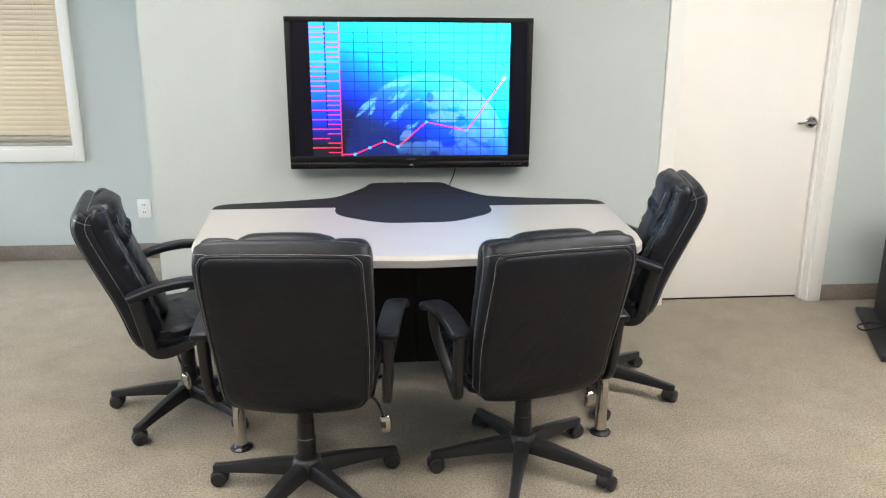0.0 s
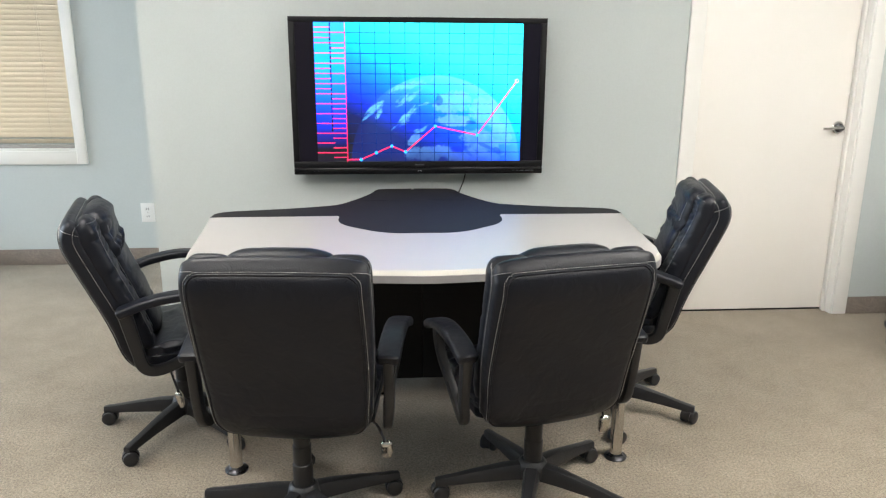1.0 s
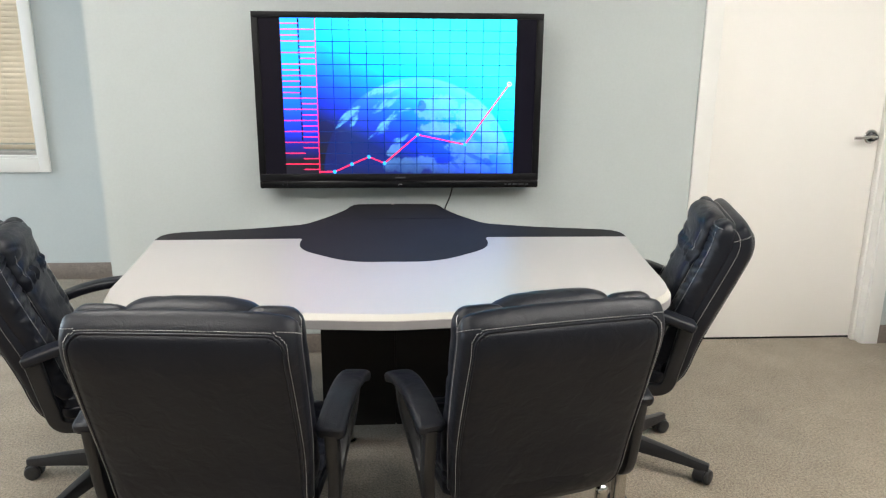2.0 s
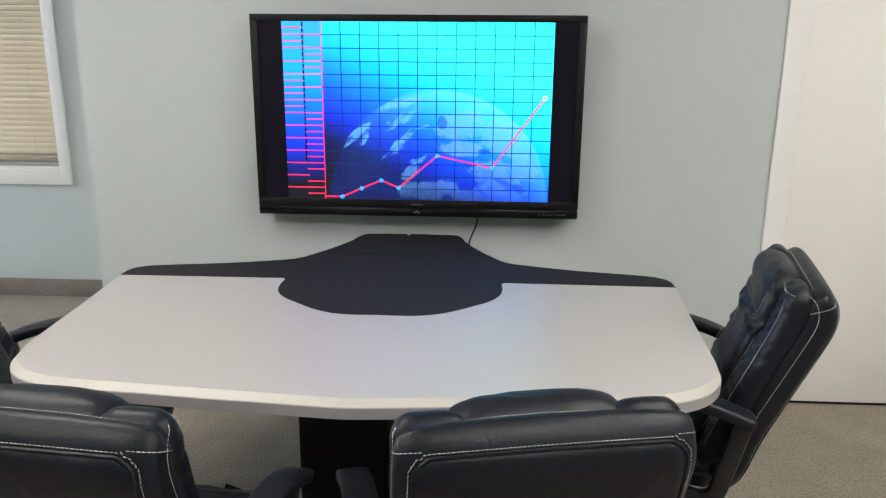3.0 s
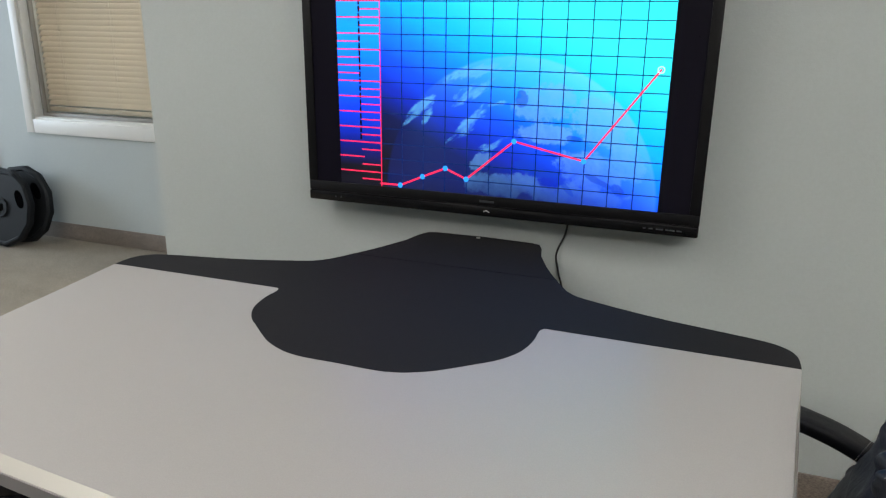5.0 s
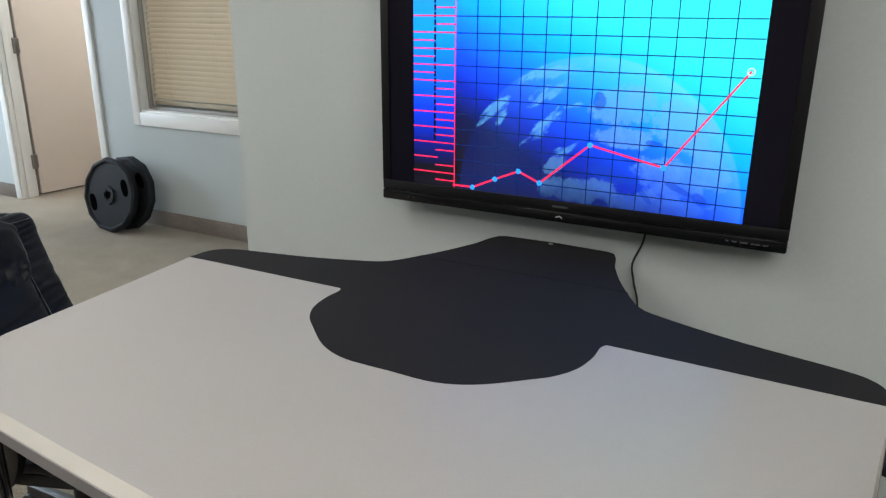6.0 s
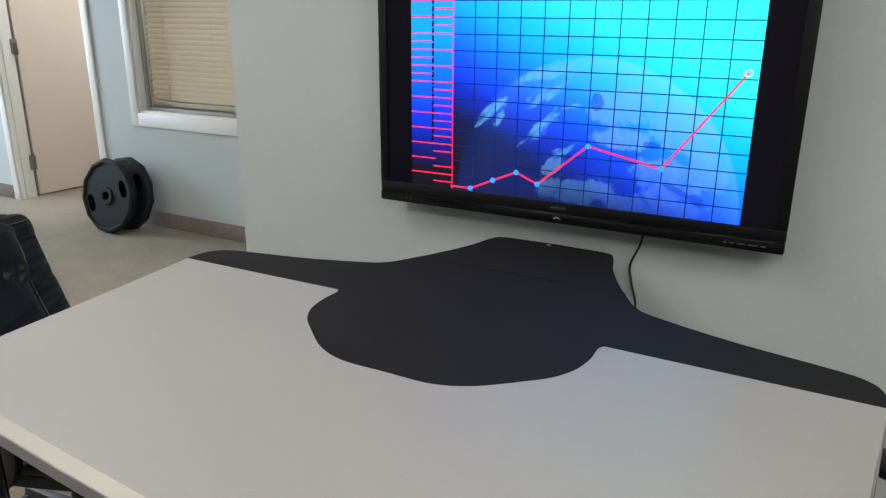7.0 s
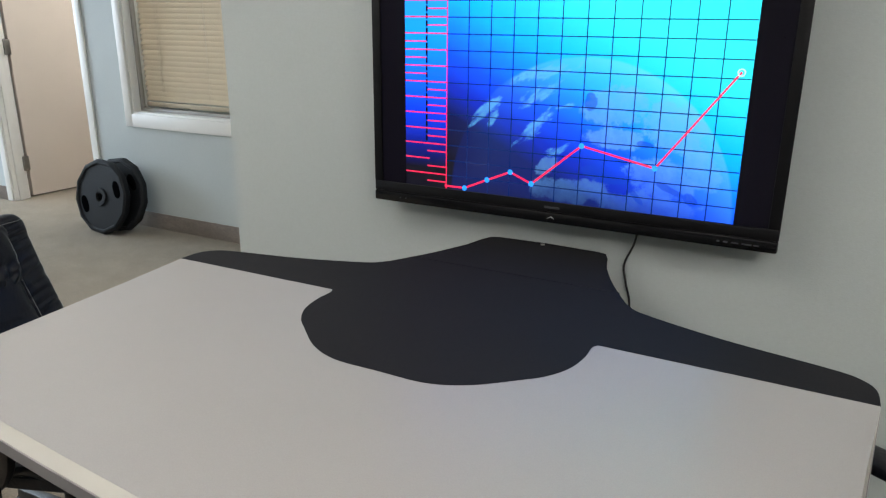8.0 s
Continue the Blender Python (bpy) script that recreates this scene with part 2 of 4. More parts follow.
WALL = surface("sage grey wall paint", (0.503, 0.546, 0.545), 0.6, vary=0.025, size=1.3, grain=0.015, grain_size=90, bump=0.0006, bump_size=220, specular=0.3)
WHITE = surface("white gloss paint", (0.80, 0.79, 0.76), 0.45, vary=0.02, size=3, bump=0.00006, bump_size=60)
DOORP = surface("white door paint", (0.84, 0.815, 0.775), 0.42, vary=0.025, size=1.6, bump=0.0004, bump_size=140, stretch=(1, 1, 0.25))
BEIGE = surface("beige door paint", (0.74, 0.65, 0.57), 0.45, vary=0.03, size=2, bump=0.0004, bump_size=140)
GREYFRAME = surface("taupe grey window frame", (0.34, 0.325, 0.30), 0.5, vary=0.05, size=6)
CEIL = surface("ceiling white", (0.78, 0.78, 0.76), 0.9, vary=0.04, size=9, bump=0.002, bump_size=120)
BASE = surface("taupe rubber skirting", (0.215, 0.18, 0.155), 0.5, vary=0.12, size=7, grain=0.3, grain_size=150, stretch=(1, 1, 2))
CARPET = carpet_material()
LEATHER = leather_material()
PLASTIC = surface("black plastic", (0.014, 0.014, 0.0155), 0.42, specular=0.4, vary=0.12, size=9, grain=0.1, grain_size=300, bump=0.0004, bump_size=500)
RUBBER = surface("caster black", (0.016, 0.016, 0.017), 0.5, vary=0.15, size=20)
THREAD = surface("white thread", (0.46, 0.45, 0.43), 0.8, vary=0.1, size=60)
CHROME = surface("chrome", (0.60, 0.58, 0.55), 0.16, metal=1.0, vary=0.03, size=15)
STEEL = surface("brushed nickel", (0.55, 0.53, 0.5), 0.3, metal=1.0, vary=0.08, size=10)
HINGE = surface("dull hinge steel", (0.33, 0.31, 0.28), 0.42, metal=0.9, vary=0.1, size=20)
DARKMETAL = surface("dark metal", (0.05, 0.05, 0.055), 0.28, metal=0.8, vary=0.1, size=20)
TOP = surface("pale grey laminate", (0.392, 0.375, 0.362), 0.36, specular=0.4, vary=0.02, size=2.2, grain=0.035, grain_size=420, bump=0.0001, bump_size=300)
EDGE = surface("grey edge band", (0.31, 0.298, 0.30), 0.45, vary=0.05, size=6)
CREAM = surface("cream edge strip", (0.465, 0.45, 0.405), 0.34, vary=0.03, size=5)
INLAY = surface("charcoal laminate", (0.0190, 0.0182, 0.0200), 0.64, specular=0.09, vary=0.08, size=4, grain=0.12, grain_size=420, bump=0.0002, bump_size=350)
BLACKWOOD = surface("black melamine", (0.006, 0.006, 0.007), 0.55, specular=0.3, vary=0.12, size=5)
GLOSSBLACK = surface("gloss black bezel", (0.006, 0.006, 0.007), 0.2, specular=0.3, vary=0.1, size=10)
SATINBLACK = surface("satin black bezel", (0.006, 0.006, 0.007), 0.48, specular=0.2, vary=0.1, size=12, grain=0.05, grain_size=200)
GRIPSHADE = surface("near-black grip shade", (0.002, 0.002, 0.0025), 0.95, specular=0.0, vary=0.05, size=8)
DARKGLASS = surface("dark screen glass", (0.007, 0.006, 0.013), 0.3, specular=0.2, vary=0.05, size=6)
PRINT = surface("pale print", (0.05, 0.053, 0.06), 0.5, vary=0.05)
PICTURE = picture_material()
REDLINE = glow("red chart line", (0.80, 0.02, 0.08), SCREEN, 0.72)
DOT = glow("pale blue chart dot", (0.02, 0.28, 0.8), SCREEN)
RING = glow("white chart ring", (0.5, 0.7, 0.8), SCREEN)
GRID = glow("navy grid line", (0.0, 0.012, 0.09), SCREEN, 0.86)
BLIND = surface("cream blind slat", (0.66, 0.545, 0.41), 0.5, vary=0.06, size=3, stretch=(0.3, 1, 1))
OUTLET = surface("white outlet plastic", (0.82, 0.82, 0.8), 0.35, vary=0.02)
IRON = surface("charcoal rubber weight", (0.006, 0.0075, 0.010), 0.6, specular=0.3, vary=0.2, size=14, grain=0.15, grain_size=250, bump=0.0006, bump_size=260)
CLEAR = glass_material()
LAMP = glow("lit diffuser", (1.0, 0.955, 0.885), PANEL)
CABLE = surface("black cable", (0.014, 0.014, 0.015), 0.45, vary=0.05)


# ---------------------------------------------------------------- mesh helpers
def finish(name, bm, material, smooth=True):
    bmesh.ops.recalc_face_normals(bm, faces=bm.faces)
    me = bpy.data.meshes.new(name)
    bm.to_mesh(me)
    bm.free()
    me.materials.append(material)
    if smooth:
        me.shade_smooth()
        me.set_sharp_from_angle(angle=radians(38))
    return me


def part(name, bm, material, parent, label=""):
    """One mesh object under a thing or a part."""
    ob = new(name, finish(name, bm, material))
    ob.parent = parent
    return tagged(ob, label)


def thing(name, bm, material, label, category, group="", kind=""):
    return tagged(new(name, finish(name, bm, material)), label, category, group, kind)


def empty(name, label, category, m=None, group="", kind=""):
    ob = new(name)
    ob.empty_display_size = 0.1
    if m is not None:
        ob.matrix_basis = m
    return tagged(ob, label, category, group, kind)


def box(x0, x1, y0, y1, z0, z1, bevel=0.0, seg=2, bm=None):
    own = bmesh.new()
    bmesh.ops.create_cube(own, size=1)
    bmesh.ops.transform(own, verts=own.verts, matrix=Matrix.Translation(((x0 + x1) / 2, (y0 + y1) / 2, (z0 + z1) / 2))
                        @ Matrix.Diagonal((abs(x1 - x0), abs(y1 - y0), abs(z1 - z0), 1)))
    if bevel:
        bmesh.ops.bevel(own, geom=own.edges[:], offset=bevel, segments=seg, profile=0.5, affect="EDGES")
    if bm is None:
        return own
    join(bm, own)
    return bm


def join(bm, other, m=None):
    """Adds another bmesh to bm and frees it."""
    if m is not None:
        bmesh.ops.transform(other, verts=other.verts, matrix=m)
    me = bpy.data.meshes.new("joined")
    other.to_mesh(me)
    other.free()
    bm.from_mesh(me)
    bpy.data.meshes.remove(me)


def loft(rings, cap=True, bm=None):
    bm = bm or bmesh.new()
    rows = [[bm.verts.new(p) for p in ring] for ring in rings]
    k = len(rows[0])
    for a, b in zip(rows, rows[1:]):
        for i in range(k):
            bm.faces.new((a[i], a[(i + 1) % k], b[(i + 1) % k], b[i]))
    if cap:
        bm.faces.new(rows[0][::-1])
        bm.faces.new(rows[-1])
    return bm


def turned(profile, n=24, m=None, bm=None):
    """A solid of revolution about z from (radius, height) pairs."""
    own = loft([[Vector((r * math.cos(2 * math.pi * i / n), r * math.sin(2 * math.pi * i / n), z)) for i in range(n)] for r, z in profile])
    if m is not None:
        bmesh.ops.transform(own, verts=own.verts, matrix=m)
    if bm is None:
        return own
    join(bm, own)
    return bm


def smooth_line(points, n):
    """n + 1 points along a Catmull-Rom line through the given ones."""
    pts = [Vector(p) for p in points]
    pts = [2 * pts[0] - pts[1], *pts, 2 * pts[-1] - pts[-2]]
    out, spans = [], len(pts) - 3
    for i in range(n + 1):
        s = min(i / n * spans, spans - 1e-6)
        k, t = int(s), s - int(s)
        a, b, c, d = pts[k:k + 4]
        out.append(0.5 * (2 * b + (c - a) * t + (2 * a - 5 * b + 4 * c - d) * t ** 2 + (3 * b - a - 3 * c + d) * t ** 3))
    return out


def tube(points, radius, n=8, flat=(1, 1), side=None, power=1.0, bm=None):
    """A sweep; flat stretches its section along side and across it, power below 1 squares it."""
    rings = []
    pts = [Vector(p) for p in points]
    ref = Vector(side) if side else Vector((0.13, 0.31, 0.94))
    for i, p in enumerate(pts):
        t = (pts[min(i + 1, len(pts) - 1)] - pts[max(i - 1, 0)]).normalized()
        b = t.cross(ref).normalized()
        a = b.cross(t).normalized()
        r = radius(i / (len(pts) - 1)) if callable(radius) else radius
        ring = []
        for k in range(n):
            c, s = math.cos(2 * math.pi * (k + 0.5) / n), math.sin(2 * math.pi * (k + 0.5) / n)
            c, s = math.copysign(abs(c) ** power, c), math.copysign(abs(s) ** power, s)
            ring.append(p + a * (r * c * flat[0]) + b * (r * s * flat[1]))
        rings.append(ring)
    return loft(rings, bm=bm)


def fill(bm, ring):
    """Closes a flat ring of vertices of any outline with triangles."""
    for tri in mathutils.geometry.tessellate_polygon([[v.co for v in ring]]):
        bm.faces.new([ring[i] for i in tri])


def prism(outline, z0, z1):
    """An upright slab from a flat outline."""
    bm = bmesh.new()
    low, up = [[bm.verts.new((x, y, z)) for x, y in outline] for z in (z0, z1)]
    for i in range(len(low)):
        k = (i + 1) % len(low)
        bm.faces.new((low[i], low[k], up[k], up[i]))
    fill(bm, low)
    fill(bm, up)
    return bm


# ---------------------------------------------------------------- the room
WALL_Y, BACK_Y = 4.08, 5.385            # wall behind the screen, wall with the inner window
CORNER_X = -1.158
DOOR_X0, DOOR_X1 = 1.690, 2.612
WIN_X0, WIN_X1, WIN_Z0, WIN_Z1 = -3.290, -2.043, 0.795, 2.03
GAP_X0, GAP_X1 = -4.80, -3.745           # doorway beside the inner window
WEST, EAST, SOUTH, NORTH = -6.6, 4.4, -4.6, 9.0
T = 0.12

thing("floor", box(WEST - T, EAST + T, SOUTH - T, NORTH + T, -0.08, 0.0), CARPET, "beige and grey flecked loop-pile carpet", "carpet", kind="structure")
thing("ceiling", box(WEST - T, EAST + T, SOUTH - T, NORTH + T, CEILING, CEILING + 0.1), CEIL, "plain white ceiling", "ceiling", kind="structure")


def wall_along_x(name, x0, x1, y0, y1, openings, label):
    """openings: (x0, x1, z0, z1), in order along x."""
    bm, at = bmesh.new(), x0
    for a, b, z0, z1 in openings:
        box(at, a, y0, y1, 0, CEILING, bm=bm)
        if z0 > 0:
            box(a, b, y0, y1, 0, z0, bm=bm)
        box(a, b, y0, y1, z1, CEILING, bm=bm)
        at = b
    box(at, x1, y0, y1, 0, CEILING, bm=bm)
    return thing(name, bm, WALL, label, "wall", kind="structure")


wall_along_x("wall_north", CORNER_X, EAST, WALL_Y, WALL_Y + T, [(DOOR_X0, DOOR_X1, 0, 2.06)], "sage grey painted wall behind the wall screen")
wall_along_x("wall_window", WEST, CORNER_X, BACK_Y, BACK_Y + T, [(GAP_X0, GAP_X1, 0, 2.06), (WIN_X0, WIN_X1, WIN_Z0, WIN_Z1)],
             "sage grey painted wall with an inner window")
thing("wall_return", box(CORNER_X, CORNER_X + T, WALL_Y + T, BACK_Y + T, 0, CEILING), WALL, "sage grey painted return wall", "wall", kind="structure")
thing("wall_east", box(EAST, EAST + T, SOUTH, NORTH, 0, CEILING), WALL, "sage grey painted wall", "wall", kind="structure")
bm = box(WEST - T, WEST, SOUTH, 3.05, 0, CEILING)
for a in ((3.05, 4.95, 0, 0.85), (3.05, 4.95, 2.25, CEILING), (4.95, NORTH, 0, CEILING)):
    box(WEST - T, WEST, *a, bm=bm)
thing("wall_west", bm, WALL, "sage grey painted outer wall with a window", "wall", kind="structure")
thing("wall_far", box(WEST, EAST, NORTH, NORTH + T, 0, CEILING), WALL, "plain painted wall of the next room", "wall", kind="structure")
wall_along_x("wall_south", WEST, EAST, SOUTH - T, SOUTH, [(-3.6, -2.2, 0.9, 2.2), (-1.6, -0.2, 0.9, 2.2)], "sage grey painted outer wall with two windows")


def skirting(x0, x1, y, high=0.100):
    thing("baseboard", box(x0, x1, y - 0.009, y - 0.0005, 0, high, 0.003), BASE, "taupe rubber cove skirting along the wall", "baseboard", kind="structure")


skirting(CORNER_X + 0.002, DOOR_X0 - 0.0775, WALL_Y)
skirting(DOOR_X1 + 0.0705, EAST, WALL_Y)
skirting(GAP_X1 + 0.0605, CORNER_X, BACK_Y, 0.112)
skirting(WEST, GAP_X0 - 0.0605, BACK_Y, 0.112)


def frame_trim(parent, x0, x1, z0, z1, y, wide, thick, sill=0.0):
    """Flat casing round an opening; without a sill board it runs down to the floor."""
    low = z0 - sill if sill else 0.0
    for a, b in ((x0 - wide, x0), (x1, x1 + wide)):
        part("casing", box(a, b, y - thick, y - 0.0005, low, z1 + wide, 0.004), WHITE, parent)
    part("casing", box(x0, x1, y - thick, y - 0.0005, z1, z1 + wide, 0.004), WHITE, parent)
    if sill:
        part("casing", box(x0, x1, y - thick, y - 0.0005, z0 - sill, z0, 0.004), WHITE, parent)


# white door beside the screen, set back in its jamb
door = empty("door_1", "closed plain white painted door with a lever handle", "door", kind="structure")
LEAF_Y = 4.158
frame_trim(door, DOOR_X0 + 0.005, DOOR_X1 - 0.012, 0, 2.05, WALL_Y, 0.082, 0.016)
for a, b in ((DOOR_X0 - 0.001, DOOR_X0 + 0.012), (DOOR_X1 - 0.02, DOOR_X1 + 0.001)):
    part("jamb", box(a, b, WALL_Y - 0.004, WALL_Y + T + 0.03, 0, 2.05, 0.002), WHITE, door)
part("door_stop", box(DOOR_X1 - 0.034, DOOR_X1 - 0.02, LEAF_Y - 0.035, LEAF_Y - 0.003, 0, 2.045, 0.002), WHITE, door)
part("jamb", box(DOOR_X0 + 0.012, DOOR_X1 - 0.02, WALL_Y - 0.004, WALL_Y + T + 0.03, 2.04, 2.06, 0.002), WHITE, door)
leaf = part("leaf", box(DOOR_X0 + 0.014, DOOR_X1 - 0.022, LEAF_Y, LEAF_Y + 0.04, 0.012, 2.038, 0.002), DOORP, door)
HX, HZ = 2.537, 1.061
part("door_handle", turned([(0.0, 0.0), (0.034, 0.0), (0.035, 0.004), (0.031, 0.009), (0.0, 0.010)], 28, pose(HX, LEAF_Y, HZ, 90)), CHROME, leaf, "polished round rose")
part("handle_boss", turned([(0.0, 0.009), (0.025, 0.009), (0.023, 0.017), (0.014, 0.022), (0.012, 0.048), (0.0, 0.049)], 24, pose(HX, LEAF_Y, HZ, 90)), DARKMETAL, leaf, "dark bronze boss")
part("lever", tube(smooth_line([(HX + 0.004, LEAF_Y - 0.045, HZ), (HX - 0.03, LEAF_Y - 0.05, HZ + 0.003), (HX - 0.07, LEAF_Y - 0.05, HZ - 0.002), (HX - 0.105, LEAF_Y - 0.042, HZ - 0.004)], 14), 0.009, 10, (0.8, 1.1)), CHROME, leaf, "polished lever")
part("threshold", box(DOOR_X0 + 0.012, DOOR_X1 - 0.02, LEAF_Y + 0.004, LEAF_Y + 0.036, 0.0005, 0.010), BLACKWOOD, door, "dark threshold strip")

# inner window with glass and closed slats
win = empty("window_1", "white cased inner window with closed cream blinds", "window", kind="structure")
frame_trim(win, WIN_X0, WIN_X1, WIN_Z0, WIN_Z1, BACK_Y, 0.066, 0.02, 0.088)
part("window_sill", box(WIN_X0, WIN_X1, BACK_Y - 0.002, BACK_Y + T, WIN_Z0 - 0.002, WIN_Z0 + 0.014, 0.003), WHITE, win)
for a, b in ((WIN_X0 - 0.001, WIN_X0 + 0.014), (WIN_X1 - 0.014, WIN_X1 + 0.001)):
    part("jamb", box(a, b, BACK_Y - 0.002, BACK_Y + T, WIN_Z0 + 0.014, WIN_Z1, 0.002), WHITE, win)
GY = BACK_Y + 0.065
for x0, x1, z0, z1 in ((WIN_X0 + 0.014, WIN_X0 + 0.034, WIN_Z0 + 0.014, WIN_Z1), (WIN_X1 - 0.034, WIN_X1 - 0.014, WIN_Z0 + 0.014, WIN_Z1),
                       (WIN_X0 + 0.034, WIN_X1 - 0.034, WIN_Z0 + 0.014, WIN_Z0 + 0.036), (WIN_X0 + 0.034, WIN_X1 - 0.034, WIN_Z1 - 0.022, WIN_Z1)):
    part("window_frame", box(x0, x1, GY - 0.012, GY + 0.016, z0, z1, 0.003), GREYFRAME, win)
pane = part("pane", box(WIN_X0 + 0.03, WIN_X1 - 0.03, GY, GY + 0.005, WIN_Z0 + 0.03, WIN_Z1 - 0.02), CLEAR, win, "clear glass pane")
pane.visible_shadow = False

blind = empty("window_blind", "closed cream horizontal blind behind the glass", "blind")
slat_y = GY + 0.055
slat_mesh = None
pitch = 0.0335
count = int((WIN_Z1 - WIN_Z0 - 0.12) / pitch)
rnd = random.Random(4)
for i in range(count):
    z = WIN_Z0 + 0.098 + pitch * i
    if slat_mesh is None:
        ring = []
        for k in range(7):
            w = (k / 6 - 0.5) * 0.042
            ring.append((w, 0.0028 * (1 - (k / 3 - 1) ** 2)))
        prof = [(a, b + 0.0008) for a, b in ring] + [(a, b - 0.0008) for a, b in reversed(ring)]
        slat_mesh = finish("slat", loft([[Vector((x, a, b)) for a, b in prof] for x in (WIN_X0 + 0.02, WIN_X1 - 0.02)]), BLIND)
    s = new("slat", slat_mesh)
    s.parent = blind
    s.matrix_basis = pose(0, slat_y, z, 49 + rnd.uniform(-2.0, 2.0), 0, 0)
part("bottom_rail", box(WIN_X0 + 0.02, WIN_X1 - 0.02, slat_y - 0.014, slat_y + 0.014, WIN_Z0 + 0.042, WIN_Z0 + 0.070, 0.004), BLIND, blind)
for x in (WIN_X0 + 0.2, (WIN_X0 + WIN_X1) / 2, WIN_X1 - 0.2):
    part("ladder_cord", tube([(x, slat_y - 0.021, WIN_Z0 + 0.03), (x, slat_y - 0.021, WIN_Z1)], 0.0012, 6), THREAD, blind)

# doorway beside the window, its door swung away into the next room
door2 = empty("door_2", "open white door swung into the next room on steel hinges", "door", kind="structure")
frame_trim(door2, GAP_X0 + 0.006, GAP_X1 - 0.006, 0, 2.05, BACK_Y, 0.066, 0.016)
for a, b in ((GAP_X0 - 0.001, GAP_X0 + 0.02), (GAP_X1 - 0.02, GAP_X1 + 0.001)):
    part("jamb", box(a, b, BACK_Y - 0.003, BACK_Y + T + 0.005, 0, 2.05, 0.002), WHITE, door2)
part("door_stop", box(GAP_X0 + 0.02, GAP_X0 + 0.034, BACK_Y + 0.03, BACK_Y + 0.07, 0, 2.045, 0.002), WHITE, door2)
leaf2 = part("leaf", box(-0.02, 0.02, 0.0, 0.96, 0.014, 2.038, 0.002), BEIGE, door2, "beige painted door leaf")
leaf2.matrix_basis = pose(GAP_X0 - 0.005, BACK_Y + T + 0.035, 0, 0, 0, -3)
for z in (0.285, 1.19, 1.87):
    part("hinge", box(GAP_X0 + 0.012, GAP_X0 + 0.034, BACK_Y + T - 0.015, BACK_Y + T + 0.034, z - 0.058, z + 0.058, 0.004), HINGE, door2, "dull steel hinge")

# outlet on the window wall
outlet = empty("wall_outlet", "white double socket plate on the wall", "socket")
OX, OZ = -1.618, 0.366
part("plate", box(OX - 0.046, OX + 0.046, BACK_Y - 0.006, BACK_Y, OZ - 0.067, OZ + 0.067, 0.003), OUTLET, outlet)
for dz in (-0.026, 0.026):
    s = part("socket", box(OX - 0.017, OX + 0.017, BACK_Y - 0.0085, BACK_Y - 0.004, OZ + dz - 0.017, OZ + dz + 0.017, 0.004), OUTLET, outlet)
    for dx in (-0.007, 0.007):
        part("slot", box(OX + dx - 0.0018, OX + dx + 0.0018, BACK_Y - 0.0092, BACK_Y - 0.008, OZ + dz - 0.006, OZ + dz + 0.008), BLACKWOOD, s)
part("screw", turned([(0.0, 0), (0.004, 0), (0.003, 0.002), (0, 0.002)], 10, pose(OX, BACK_Y - 0.0055, OZ, 90)), STEEL, outlet)

# lamps set in the ceiling
first = None
for x, y in ((-3.3, 1.3), (-1.2, 2.5), (2.1, 2.15), (2.9, 1.6), (-1.3, 0.7), (1.5, 0.7), (-3.75, 6.3), (-2.6, 6.3)):
    if first is None:
        first = empty("ceiling_light", "lit white recessed ceiling panel light", "ceiling light", group="ceiling lights")
        bm = bmesh.new()
        for a in ((-0.61, 0.61, -0.31, -0.285), (-0.61, 0.61, 0.285, 0.31), (-0.61, -0.585, -0.285, 0.285), (0.585, 0.61, -0.285, 0.285)):
            box(*a, -0.02, 0.0, 0.003, bm=bm)
        part("frame", bm, WHITE, first)
        part("diffuser", box(-0.585, 0.585, -0.285, 0.285, -0.012, -0.004), LAMP, first, "glowing diffuser")
        first.matrix_basis = pose(x, y, CEILING)
    else:
        copy_thing(first, pose(x, y, CEILING))

# ---------------------------------------------------------------- wall screen
TVX0, TVX1, TVZ0, TVZ1, TVY = -0.418, 0.852, 0.846, 1.615, 3.974
tv = empty("wall_screen", "large black flat wall screen showing a blue chart", "television")
part("housing", box(TVX0 + 0.004, TVX1 - 0.004, TVY + 0.012, TVY + 0.062, TVZ0 + 0.004, TVZ1 - 0.004, 0.008), SATINBLACK, tv)
part("mount", box(TVX0 + 0.35, TVX1 - 0.35, TVY + 0.06, WALL_Y, TVZ0 + 0.15, TVZ1 - 0.15, 0.004), DARKMETAL, tv, "dark steel wall bracket")
bez = 0.03
for x0, x1, z0, z1 in ((TVX0, TVX0 + bez, TVZ0 + 0.066, TVZ1 - bez * 0.85), (TVX1 - bez, TVX1, TVZ0 + 0.066, TVZ1 - bez * 0.85), (TVX0, TVX1, TVZ1 - bez * 0.85, TVZ1)):
    part("bezel", box(x0, x1, TVY, TVY + 0.02, z0, z1, 0.0015), SATINBLACK, tv)
part("lower_bezel", box(TVX0, TVX1, TVY, TVY + 0.02, TVZ0 + 0.034, TVZ0 + 0.066, 0.003), SATINBLACK, tv)
chin = part("chin", box(TVX0, TVX1, TVY - 0.004, TVY + 0.02, TVZ0, TVZ0 + 0.034, 0.006), GLOSSBLACK, tv, "glossy black lower strip")
CX = (TVX0 + TVX1) / 2
part("badge", box(CX - 0.024, CX + 0.024, TVY - 0.0010, TVY + 0.002, TVZ0 + 0.045, TVZ0 + 0.0515), PRINT, chin, "small pale badge bar")
bm = bmesh.new()
for s in (-1, 1):
    own = box(-0.0058, 0.0058, -0.0006, 0.0006, -0.0007, 0.0007)
    join(bm, own, pose(CX + s * 0.0052, TVY - 0.0045, TVZ0 + 0.018, 0, s * 32, 0))
part("chevron", bm, OUTLET, chin, "small lit chevron mark")
